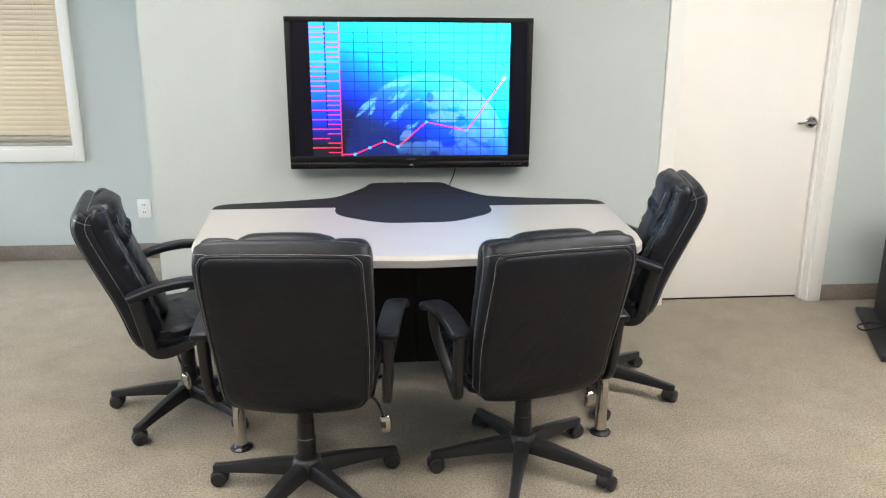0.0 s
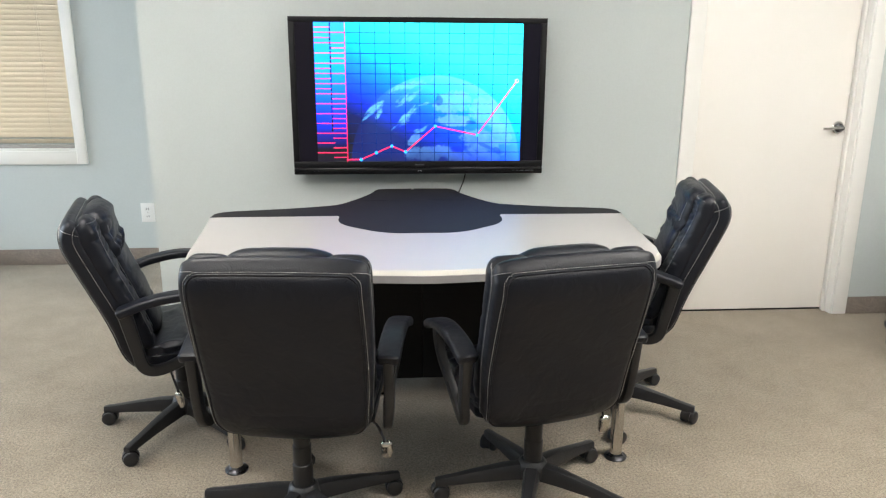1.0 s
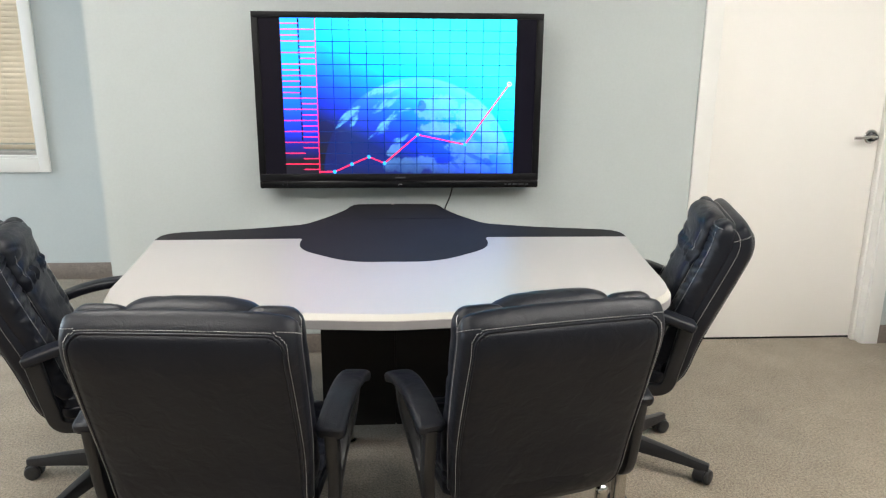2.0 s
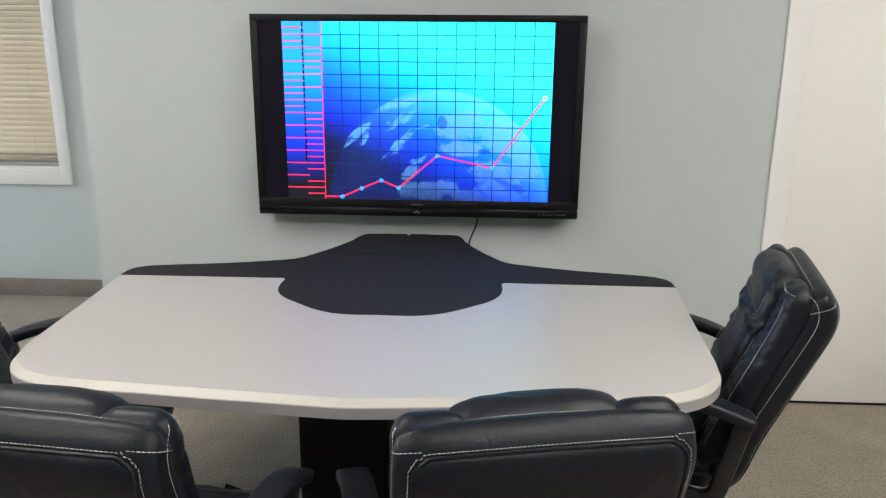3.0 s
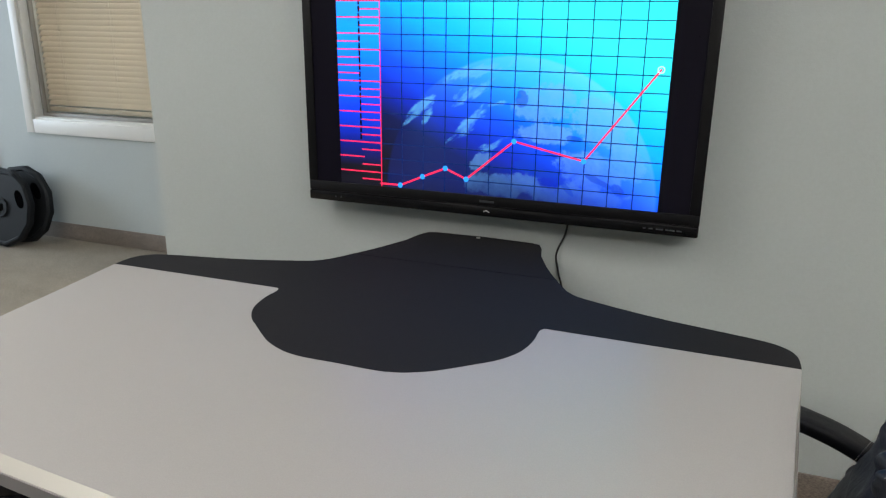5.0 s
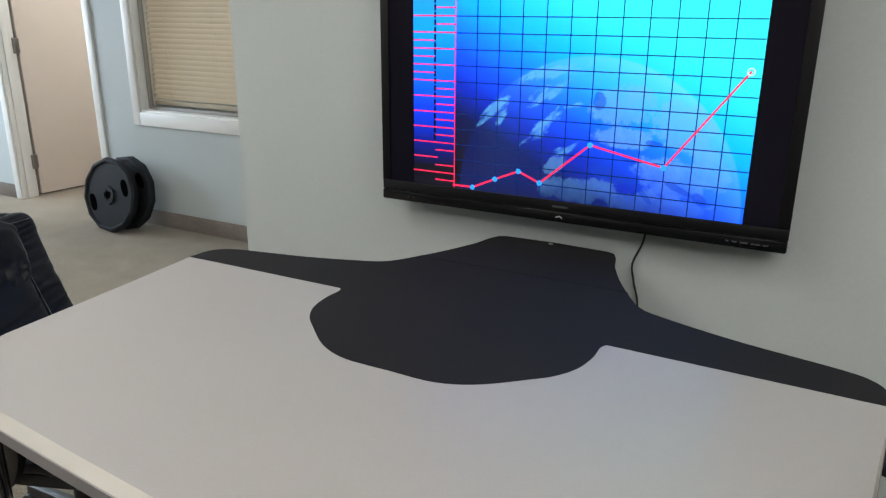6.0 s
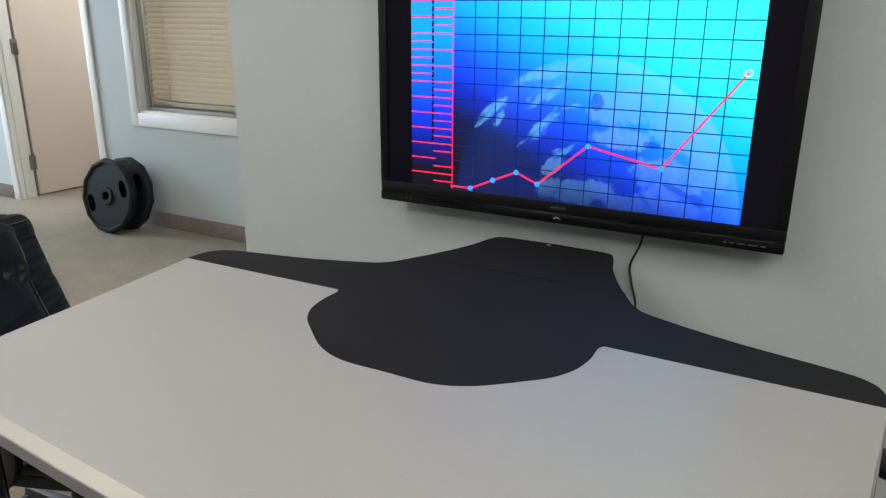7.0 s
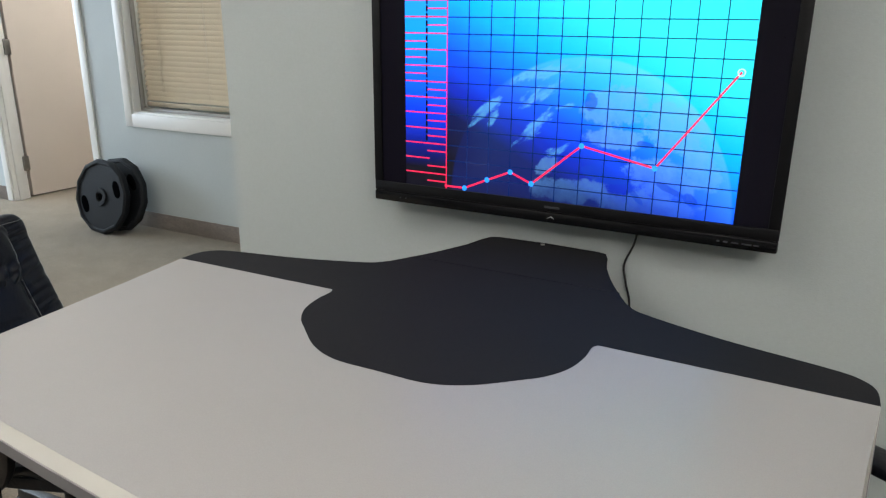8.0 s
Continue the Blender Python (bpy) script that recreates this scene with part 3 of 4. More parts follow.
for i, (x, w) in enumerate(((TVX1 - 0.155, 0.008), (TVX1 - 0.138, 0.012), (TVX1 - 0.118, 0.02), (TVX1 - 0.09, 0.025), (TVX1 - 0.06, 0.014), (TVX0 + 0.10, 0.005), (TVX0 + 0.12, 0.005))):
    part("print_bar", box(x, x + w, TVY - 0.0048, TVY - 0.0036, TVZ0 + 0.015, TVZ0 + 0.019), PRINT, chin)
screen = part("screen", box(TVX0 + bez - 0.004, TVX1 - bez + 0.004, TVY + 0.006, TVY + 0.013, TVZ0 + 0.06, TVZ1 - 0.02), DARKGLASS, tv, "dark glass screen")
part("picture", box(PIC_X0, PIC_X1, TVY + 0.0045, TVY + 0.0055, PIC_Z0, PIC_Z1), PICTURE, screen, "glowing blue picture of a globe behind a grid")
LY = TVY + 0.0035


def strip(points, width, y, bm=None):
    """A flat line on the screen through (x, z) points."""
    bm = bm or bmesh.new()
    for (xa, za), (xb, zb) in zip(points, points[1:]):
        d = Vector((xb - xa, 0, zb - za)).normalized()
        nrm = Vector((-d.z, 0, d.x)) * (width / 2)
        a, b = Vector((xa, y, za)) - d * width * 0.3, Vector((xb, y, zb)) + d * width * 0.3
        loft([[a - nrm, a + nrm, a + nrm + Vector((0, 0.0006, 0)), a - nrm + Vector((0, 0.0006, 0))],
              [b - nrm, b + nrm, b + nrm + Vector((0, 0.0006, 0)), b - nrm + Vector((0, 0.0006, 0))]], bm=bm)
    return bm


ROW, COL = 0.0487, 0.0733                # the chart's squares
for i in range(1, 12):
    x = COLS_X0 + COL * i
    part("grid_line", strip([(x, PIC_Z0 + 0.002), (x, PIC_Z1 - 0.002)], 0.0036, LY + 0.0007), GRID, screen)
for i in range(1, 14):
    z = PIC_Z1 - ROW * i
    part("grid_line", strip([(COLS_X0, z), (PIC_X1 - 0.002, z)], 0.0036, LY + 0.0007), GRID, screen)
part("axis_line", strip([(COLS_X0, PIC_Z0 + 0.004), (COLS_X0, PIC_Z1)], 0.0030, LY), REDLINE, screen)
MID = (PIC_X0 + COLS_X0) / 2 + 0.003
z = PIC_Z1 - 0.004
while z > PIC_Z0 + 0.16:
    part("axis_dash", strip([(MID, z), (MID, z - 0.014)], 0.0064, LY + 0.0003), DARKGLASS, screen)
    z -= 0.022
for i in range(14):
    z = PIC_Z1 + 0.001 - ROW * i
    if 0 < i < 12 or i == 13:
        part("tick", strip([(PIC_X0 + 0.001, z), (COLS_X0, z)], 0.0042, LY), REDLINE, screen)
    elif i == 12:
        part("tick", strip([(PIC_X0 + 0.001, z), (MID + 0.01, z)], 0.0042, LY), REDLINE, screen)
    z -= ROW / 2
    if i in (0, 1, 4, 5, 6):
        part("tick", strip([(PIC_X0 + 0.001, z), (MID - 0.002, z)], 0.0042, LY), REDLINE, screen)
    else:
        part("tick", strip([(MID + 0.004, z), (COLS_X0, z)], 0.0042, LY), REDLINE, screen)
CHART = [(-0.150, 0.9215), (-0.080, 0.9215), (-0.002, 0.956), (0.076, 0.989), (0.146, 0.960), (0.297, 1.089), (0.511, 1.044), (0.707, 1.313)]
part("chart_line", strip(CHART, 0.0060, LY - 0.0008), REDLINE, screen, "rising pink-red chart line")
for x, z in CHART[1:-1]:
    part("chart_dot", turned([(0, 0), (0.0085, 0), (0.0085, 0.0008), (0, 0.0008)], 16, pose(x, LY - 0.0012, z, 90)), DOT, screen)
ring = [[Vector((CHART[-1][0] + r * math.cos(a), y, CHART[-1][1] + r * math.sin(a))) for a in [2 * math.pi * k / 24 for k in range(24)]]
        for r, y in ((0.0072, LY - 0.0012), (0.0104, LY - 0.0012), (0.0104, LY - 0.0004), (0.0072, LY - 0.0004), (0.0072, LY - 0.0012))]
part("chart_ring", loft(ring, cap=False), RING, screen)
cord = tube(smooth_line([(0.47, WALL_Y - 0.05, TVZ0 + 0.06), (0.455, WALL_Y - 0.012, 0.80), (0.427, WALL_Y - 0.008, 0.72), (0.436, WALL_Y - 0.008, 0.66), (0.455, WALL_Y - 0.008, 0.56), (0.44, WALL_Y - 0.02, 0.30)], 40), 0.0034, 8)
thing("screen_cable", cord, CABLE, "thin black cable hanging from the wall screen", "cable")

# ---------------------------------------------------------------- meeting table
MX = 0.1925                              # the table's middle line
table = empty("meeting_table", "pale grey meeting table with a charcoal wing inlay", "table", Matrix.Translation((MX, 3.0, 0)))
TOPZ, THICK = 0.760, 0.036


def mirrored(half):
    """A closed outline from the half with x above 0, listed from the front middle to the back middle."""
    return half + [(-x, y) for x, y in reversed(half) if x > 1e-6]


JX, JY, NX, NY = 0.8985, 0.366, 0.357, 0.372
front = [(0.0, -0.508), (0.03, -0.507), (0.30, -0.484), (0.60, -0.455)]
corner = [(p.x, p.y) for p in smooth_line([(0.60, -0.455, 0), (0.70, -0.437, 0), (0.775, -0.395, 0), (0.826, -0.322, 0), (0.846, -0.225, 0)], 18)][1:]
side = [(0.858, -0.08), (0.877, 0.13), (JX, JY)]
nose = [(p.x, p.y) for p in smooth_line([(NX, NY, 0), (0.349, 0.352, 0), (0.350, 0.300, 0), (0.338, 0.234, 0), (0.307, 0.178, 0), (0.264, 0.136, 0), (0.204, 0.083, 0), (0.160, 0.056, 0), (0.122, 0.042, 0), (0.080, 0.036, 0), (0.0, 0.037, 0)], 60)]
light_half = front + corner + side + nose
wing = [(p.x, p.y) for p in smooth_line([(JX, JY, 0), (0.894, 0.43, 0), (0.868, 0.468, 0), (0.81, 0.492, 0), (0.60, 0.535, 0), (0.42, 0.592, 0), (0.365, 0.625, 0), (0.325, 0.685, 0), (0.27, 0.79, 0), (0.222, 0.905, 0)], 44)]
back = [(0.207, 0.975), (0.190, 1.016), (0.165, 1.026), (0.0, 1.034)]
SEAM_Y = 0.71


def bevelled_top(half, wide, drop, keep):
    """Slab whose outer edge slopes down; keep(x, y) is true where the edge is butted and stays upright."""
    pts = mirrored(half)
    k = len(pts)
    area = sum(pts[i][0] * pts[(i + 1) % k][1] - pts[(i + 1) % k][0] * pts[i][1] for i in range(k))
    sign = 1 if area > 0 else -1
    inner = []
    for i, (x, y) in enumerate(pts):
        a, b = Vector(pts[i - 1]), Vector(pts[(i + 1) % k])
        t = (b - a).normalized()
        nrm = Vector((-t.y, t.x)) * sign
        w = 0.0 if keep(x, y) else wide * (1.0 if y < -0.42 else max(0.2, 1.0 - (y + 0.42) * 4.5))
        inner.append((x + nrm.x * w, y + nrm.y * w, w))
    bm = bmesh.new()
    up = [bm.verts.new((x, y, TOPZ)) for x, y, w in inner]
    mid = [bm.verts.new((x, y, TOPZ - (drop if w else 0.0005))) for (x, y), (_, _, w) in zip(pts, inner)]
    low = [bm.verts.new((x, y, TOPZ - THICK)) for x, y in pts]
    slope = bmesh.new()
    for i in range(k):
        n2 = (i + 1) % k
        bm.faces.new((mid[i], mid[n2], low[n2], low[i]))
        if inner[i][2] or inner[n2][2]:
            q = [up[i].co, up[n2].co, mid[n2].co, mid[i].co]
            slope.faces.new([slope.verts.new(c) for c in q])
        else:
            bm.faces.new((up[i], up[n2], mid[n2], mid[i]))
    fill(bm, up)
    fill(bm, low)
    bmesh.ops.remove_doubles(slope, verts=slope.verts, dist=1e-5)
    return bm, slope


butted = lambda x, y: y > 0.02 and not (abs(x) > 0.85 and y < JY - 0.02)
top_bm, slope_bm = bevelled_top(light_half, 0.023, 0.011, butted)
tabletop = part("tabletop", top_bm, TOP, table, "pale grey laminate top")
part("sloped_edge", slope_bm, CREAM, table, "cream sloped edge strip")
# darker band under the slope, just proud of the slab
edge_line = front + corner + side
bm = bmesh.new()
for s in (-1, 1):
    rows = []
    for i, (x, y) in enumerate(edge_line):
        a, b = Vector(edge_line[max(i - 1, 0)]), Vector(edge_line[min(i + 1, len(edge_line) - 1)])
        t = (b - a).normalized()
        ox, oy = t.y, -t.x
        rows.append([Vector((s * (x + ox * 0.0018), y + oy * 0.0018, z)) for z in (TOPZ - 0.0125, TOPZ - THICK - 0.001)]
                    + [Vector((s * (x - ox * 0.003), y - oy * 0.003, z)) for z in (TOPZ - THICK - 0.001, TOPZ - 0.0125)])
    loft(rows, bm=bm)
part("edge_band", bm, EDGE, table, "darker grey edge band")

inlay_half = [(x, y) for x, y in reversed(nose)] + [(JX, JY)] + wing[1:]
tail = max(i for i, p in enumerate(inlay_half) if p[1] < SEAM_Y)
inlay_pts = mirrored(inlay_half[:tail + 1] + [(0.314, SEAM_Y), (0.0, SEAM_Y)])
bm = prism(inlay_pts, TOPZ - THICK, TOPZ + 0.0006)
part("inlay", bm, INLAY, table, "charcoal laminate wing and rounded middle")
flap_pts = mirrored([(0.0, SEAM_Y + 0.003), (0.3125, SEAM_Y + 0.003)] + inlay_half[tail + 1:] + back)
bm = prism(flap_pts, TOPZ - THICK, TOPZ + 0.0006)
part("flap", bm, INLAY, table, "charcoal rear flap behind a fine joint")
part("stud", turned([(0, 0), (0.007, 0), (0.0065, 0.003), (0, 0.004)], 14, Matrix.Translation((-0.012, 1.012, TOPZ))), STEEL, table, "small metal stud")

body_y0, body_y1, bw = 0.15, 0.70, 0.272
ped = part("pedestal", box(-bw, bw, body_y0 + 0.02, body_y1, 0.085, TOPZ - THICK - 0.001, 0.003), BLACKWOOD, table, "black cabinet pedestal")
for s in (-1, 1):
    dr = part("pedestal_door", box(min(s * 0.002, s * (bw - 0.002)), max(s * 0.002, s * (bw - 0.002)), body_y0, body_y0 + 0.018, 0.09, TOPZ - THICK - 0.012, 0.003), BLACKWOOD, table)
    part("pull", tube([(s * 0.222, body_y0 - 0.014, z) for z in (0.56, 0.66)], 0.004, 8), STEEL, dr, "slim metal pull")
    for y in (body_y0 + 0.05, body_y1 - 0.06):
        part("foot", turned([(0, 0), (0.03, 0), (0.03, 0.006), (0.023, 0.012), (0.022, 0.086), (0, 0.086)], 20, Matrix.Translation((s * 0.185, y, 0))), CHROME, table)
    lg = part("leg", turned([(0, 0.012), (0.024, 0.012), (0.0225, 0.03), (0.0225, TOPZ - THICK - 0.012), (0.05, TOPZ - THICK - 0.011), (0.05, TOPZ - THICK), (0, TOPZ - THICK)], 24,
                             Matrix.Translation((s * 0.69, -0.385, 0))), CHROME, table, "round chrome leg")
    part("foot", turned([(0, 0.0), (0.041, 0.0), (0.0415, 0.005), (0.037, 0.010), (0.028, 0.013), (0.0235, 0.020), (0, 0.021)], 28, Matrix.Translation((s * 0.69, -0.385, 0))), DARKMETAL, lg, "flared dark metal foot")

# ---------------------------------------------------------------- chairs


def sgn_pow(v, e):
    return math.copysign(abs(v) ** e, v)


def pad_surface(line, half, front_t, back_t, steps=28, shift=0.0, square=0.5, cap=0.12, wrinkle=0.0, groove=None, cap_w=0.5, bowed=False):
    """The skin of a stuffed pad along a (y, z) line: half width, thickness ahead of and behind the line, rounded ends.
    Gives a function of s, from 0 to 1 along the line, and of the angle round it."""
    pts = smooth_line([(0, y, z) for y, z in line], steps)
    val = lambda f, s: f(s) if callable(f) else f

    def skin(s, th, lift=0.0):
        f = min(max(s * steps, 0.0), steps - 1e-6)
        i = int(f)
        c = pts[i].lerp(pts[i + 1], f - i)
        t = (pts[min(i + 2, steps)] - pts[max(i - 1, 0)]).normalized()
        nrm = Vector((0, t.z, -t.y))
        e, cp = min(s, 1 - s), val(cap, s)
        k = 1.0 if e >= cp else math.sqrt(max(0.0, 1 - ((cp - e) / cp) ** 2))
        k = max(k, 0.06)
        hw, tf, tb = val(half, s) * max(k ** val(cap_w, s), 0.3), val(front_t, s) * k, val(back_t, s) * k
        x, d = sgn_pow(math.cos(th), square), sgn_pow(math.sin(th), square)
        p = c + Vector((shift + hw * x, 0, 0)) + nrm * (tf * d if d > 0 else tb * d)
        if bowed:
            p += t * bow(s, x)
        if d > 0 and groove:
            p -= nrm * groove(s, x) * d
        if wrinkle:
            q = Vector((p.x * 9 + 3.1, p.y * 16, p.z * 26))
            crease = 0.45 * noise.noise(q) - 0.9 * max(0.0, 1 - 5.5 * abs(noise.noise(q * 0.8 + Vector((2.7, 5.1, 0.4)))))
            p += nrm * (wrinkle * crease * (1 if d > 0 else 0.4)) + Vector((wrinkle * 0.5 * noise.noise(q + Vector((7, 1, 4))), 0, 0))
        return p + (nrm * d + Vector((x, 0, 0))).normalized() * lift
    return skin


def pad(skin, steps=28, around=32):
    return loft([[skin(i / steps, 2 * math.pi * j / around) for j in range(around)] for i in range(steps + 1)])


SHELL = [(-0.055, 0.374), (-0.096, 0.428), (-0.116, 0.515), (-0.137, 0.593), (-0.170, 0.692), (-0.203, 0.790), (-0.219, 0.846), (-0.213, 0.880), (-0.192, 0.900)]
END = lambda s: 0.075 if s < 0.5 else 0.095
END_W = lambda s: 0.22 if s < 0.5 else 0.20


def bow(s, x):
    """How far the ends of the back curve outwards along its line: the lower edge sags, the upper edge is slightly crowned."""
    return (1 - x * x) * (0.010 * max(0.0, (s - 0.8) / 0.2) - 0.060 * max(0.0, 1 - s / 0.28) ** 1.5)


def shell_half(s):
    return 0.226 + 0.018 * math.sin(math.pi * min(1, s * 0.85)) + 0.010 * s - 0.030 * max(0.0, 1 - s / 0.13) ** 2


def shell_point(s, u, lift=0.0):
    """A place on the rear face of the shell: s up its line, u across."""
    pts = smooth_line([(0, y, z) for y, z in SHELL], 60)
    f = max(0.0, min(59.999, s * 60))
    i, r = int(f), f - int(f)
    c, t = pts[i].lerp(pts[i + 1], r), (pts[i + 1] - pts[i]).normalized()
    cosv = min(1, abs(u)) ** (1 / 0.4)
    d = math.sqrt(max(0, 1 - cosv * cosv)) ** 0.4
    e = min(s, 1 - s)
    k = 1.0 if e >= END(s) else math.sqrt(max(0.0, 1 - ((END(s) - e) / END(s)) ** 2))
    return c + t * bow(s, u) + Vector((shell_half(s) * u * max(k, 0.06) ** END_W(s), 0, 0)) - Vector((0, t.z, -t.y)) * (0.050 * d * k + lift)


def stitches(path, gap=0.0074, long=0.0050, r=0.00075):
    bm = bmesh.new()
    left = 0.0
    for a, b in zip(path, path[1:]):
        d = b - a
        size = d.length
        if size < 1e-6:
            continue
        d /= size
        at = left
        while at < size:
            p = a + d * at
            q = p + d * long
            side = d.cross(Vector((0.3, 0.5, 0.8))).normalized() * r
            up = d.cross(side).normalized() * r
            loft([[p + side, p + up, p - side, p - up], [q + side, q + up, q - side, q - up]], bm=bm)
            at += gap
        left = at - size
    return bm


def panel_path(margin_u, s0, s1, n=14):
    """The rounded border of the rear panel, as (s, u) pairs, closed."""
    out = []
    for k, (cs, cu, rs, ru) in enumerate(((s1 - 0.07, margin_u - 0.15, 0.07, 0.15), (s1 - 0.07, 0.15 - margin_u, 0.07, 0.15),
                                          (s0 + 0.10, 0.26 - margin_u, 0.10, 0.26), (s0 + 0.10, margin_u - 0.26, 0.10, 0.26))):
        turn = [(cs + rs * math.sin(a), cu + ru * math.cos(a)) for a in [radians(90 * k + 90 * i / n) for i in range(n + 1)]]
        if out:
            a, b = out[-1], turn[0]
            out += [(a[0] + (b[0] - a[0]) * i / 20, a[1] + (b[1] - a[1]) * i / 20) for i in range(1, 20)]
        out += turn
    a, b = out[-1], out[0]
    out += [(a[0] + (b[0] - a[0]) * i / 20, a[1] + (b[1] - a[1]) * i / 20) for i in range(1, 21)]
    return [(v, u * (1.015 - 0.035 * v + 0.012 * math.sin(math.pi * 2 * v))) for v, u in out]


def make_chair():
    chair = empty("office_chair", "black leather swivel office chair with white stitching", "chair", group="chairs round the table")
    # base
    base = part("base", turned([(0, 0.055), (0.030, 0.055), (0.050, 0.075), (0.053, 0.10), (0.046, 0.122), (0.036, 0.130), (0, 0.130)], 28), PLASTIC, chair, "black five-star base")
    leg_bm = bmesh.new()
    rings = []
    for r, w, z0, z1 in ((0.035, 0.027, 0.068, 0.122), (0.10, 0.0235, 0.066, 0.117), (0.20, 0.0185, 0.060, 0.100), (0.275, 0.0165, 0.054, 0.084), (0.312, 0.0165, 0.050, 0.078), (0.330, 0.013, 0.054, 0.074)):
        rings.append([Vector((r, w * a, z0 + (z1 - z0) * b)) for a, b in ((-1, 0.0), (-1, 0.62), (-0.7, 0.93), (0, 1.0), (0.7, 0.93), (1, 0.62), (1, 0.0))])
    loft(rings, bm=leg_bm)
    leg_mesh = finish("leg", leg_bm, PLASTIC)
    cbm = bmesh.new()
    turned([(0, 0.0), (0.008, 0.0), (0.008, 0.03), (0, 0.03)], 10, Matrix.Translation((0, 0, 0.035)), cbm)
    hood = []
    for k in range(13):
        a = radians(-20 + 200 * k / 12)
        hood.append([Vector((0.030 * math.cos(a), w, 0.028 + 0.030 * math.sin(a))) for w in (-0.011, 0.011)] + [Vector((0.02 * math.cos(a), w, 0.028 + 0.02 * math.sin(a))) for w in (0.011, -0.011)])
    loft(hood, bm=cbm)
    for s in (-1, 1):
        turned([(0, -0.010), (0.020, -0.010), (0.0255, -0.007), (0.0275, 0.0), (0.0255, 0.007), (0.020, 0.010), (0.008, 0.011), (0, 0.009)], 20, Matrix.Translation((0, s * 0.0195, 0.0275)) @ pose(0, 0, 0, 90), cbm)
    caster_mesh = finish("caster", cbm, RUBBER)
    rnd = random.Random(11)
    for i in range(5):
        a = 72 * i
        lg = new("leg", leg_mesh)
        lg.parent = base
        lg.matrix_basis = pose(0, 0, 0, 0, 0, a)
        cs = new("caster", caster_mesh)
        cs.parent = base
        cs.matrix_basis = pose(0.312 * math.cos(radians(a)), 0.312 * math.sin(radians(a)), 0, 0, 0, rnd.uniform(0, 360))
    part("gas_column", turned([(0, 0.11), (0.0315, 0.11), (0.0315, 0.20), (0.029, 0.203), (0.029, 0.262), (0.0265, 0.265), (0.0265, 0.31), (0.0145, 0.312), (0.0145, 0.392), (0, 0.392)], 24), PLASTIC, chair)
    part("mechanism", box(-0.08, 0.08, -0.035, 0.12, 0.338, 0.372, 0.008), DARKMETAL, chair, "dark metal tilt mechanism")
    lv = part("lever", tube(smooth_line([(0.09, -0.01, 0.35), (0.17, 0.0, 0.352), (0.228, 0.005, 0.336), (0.258, 0.02, 0.262)], 16), 0.0042, 8), DARKMETAL, chair, "bent height lever")
    part("paddle", pad(pad_surface([(0.016, 0.272), (0.022, 0.240), (0.026, 0.204)], 0.019, 0.013, 0.013, 14, 0.262, 0.7, 0.35), 14, 18), CHROME, lv, "shiny chrome paddle")
    # seat
    part("seat_base", pad(pad_surface([(-0.085, 0.394), (0.10, 0.386), (0.385, 0.388)], 0.235, 0.032, 0.022, 22, 0, 0.38, 0.08), 22, 32), LEATHER, chair, "black upholstered seat pan")
    puff = lambda s, x: 0.010 * (0.5 + 0.5 * math.sin(19 * x + 3 * s)) ** 2 + 0.014 * (math.exp(-((abs(x) - 0.62) / 0.05) ** 2) + 0.6 * math.exp(-((s - 0.36) / 0.03) ** 2) + 0.6 * math.exp(-((s - 0.66) / 0.03) ** 2))
    part("seat", pad(pad_surface([(-0.085, 0.428), (0.02, 0.420), (0.22, 0.424), (0.392, 0.412)], 0.233, 0.052, 0.022, 80, 0, 0.45, 0.16, 0.019, puff), 80, 72), LEATHER, chair, "padded black leather seat")
    # back
    shell_skin = pad_surface(SHELL, shell_half, 0.034, 0.050, 60, 0, 0.4, END, 0.0, None, END_W, True)
    part("back_shell", pad(shell_skin, 60, 48), LEATHER, chair, "rounded black leather back shell")
    rim = panel_path(0.905, 0.036, 0.836)
    mid_s = (0.036 + 0.836) / 2
    rows = [[shell_point(v, u, -0.004) for v, u in rim]]
    for f in (1.0, 0.985, 0.93, 0.8, 0.6, 0.4, 0.2):
        rows.append([shell_point(mid_s + (v - mid_s) * f, u * f, (0.0012 if f == 1.0 else 0.0034) + 0.0012 * noise.noise(Vector((u * f * 3, v * 4, 2)))) for v, u in rim])
    part("back_panel", loft([r[:-1] for r in rows]), LEATHER, chair, "flat rear leather panel")
    part("piping", tube([shell_point(v, u, 0.0015) for v, u in panel_path(0.915, 0.030, 0.842)], 0.0032, 8), LEATHER, chair, "leather piping round the rear panel")
    part("stitching", stitches([shell_point(v, u, 0.0022) for v, u in panel_path(0.945, 0.020, 0.856)]), THREAD, chair, "white contrast stitching")
    for s in (-1, 1):
        path = [shell_point(0.04 + 0.90 * i / 60, s * 0.999, 0.0) + Vector((s * 0.0012, 0.018, 0.004)) for i in range(61)]
        part("stitching", stitches(path), THREAD, chair)
    pts = smooth_line([(0, y, z) for y, z in SHELL], 60)
    for s in (-1, 1):
        c, t = pts[52], (pts[53] - pts[51]).normalized()
        path = []
        for i in range(15):
            f = -0.9 + 1.4 * i / 14
            sn = abs(f) ** 2.5 if f < 0 else (f) ** 2.5
            path.append(c + Vector((s * (shell_half(52 / 60) * math.sqrt(max(0, 1 - sn * sn)) ** 0.4 + 0.0008), 0, 0)) + Vector((0, t.z, -t.y)) * (f * (0.050 if f < 0 else 0.030)))
        part("stitching", stitches(path), THREAD, chair)
    crown = [shell_skin(0.990, -math.acos(sgn_pow(u, 2.5)), 0.0016) for u in [-0.93 + 1.86 * i / 60 for i in range(61)]]
    part("stitching", stitches(crown), THREAD, chair)
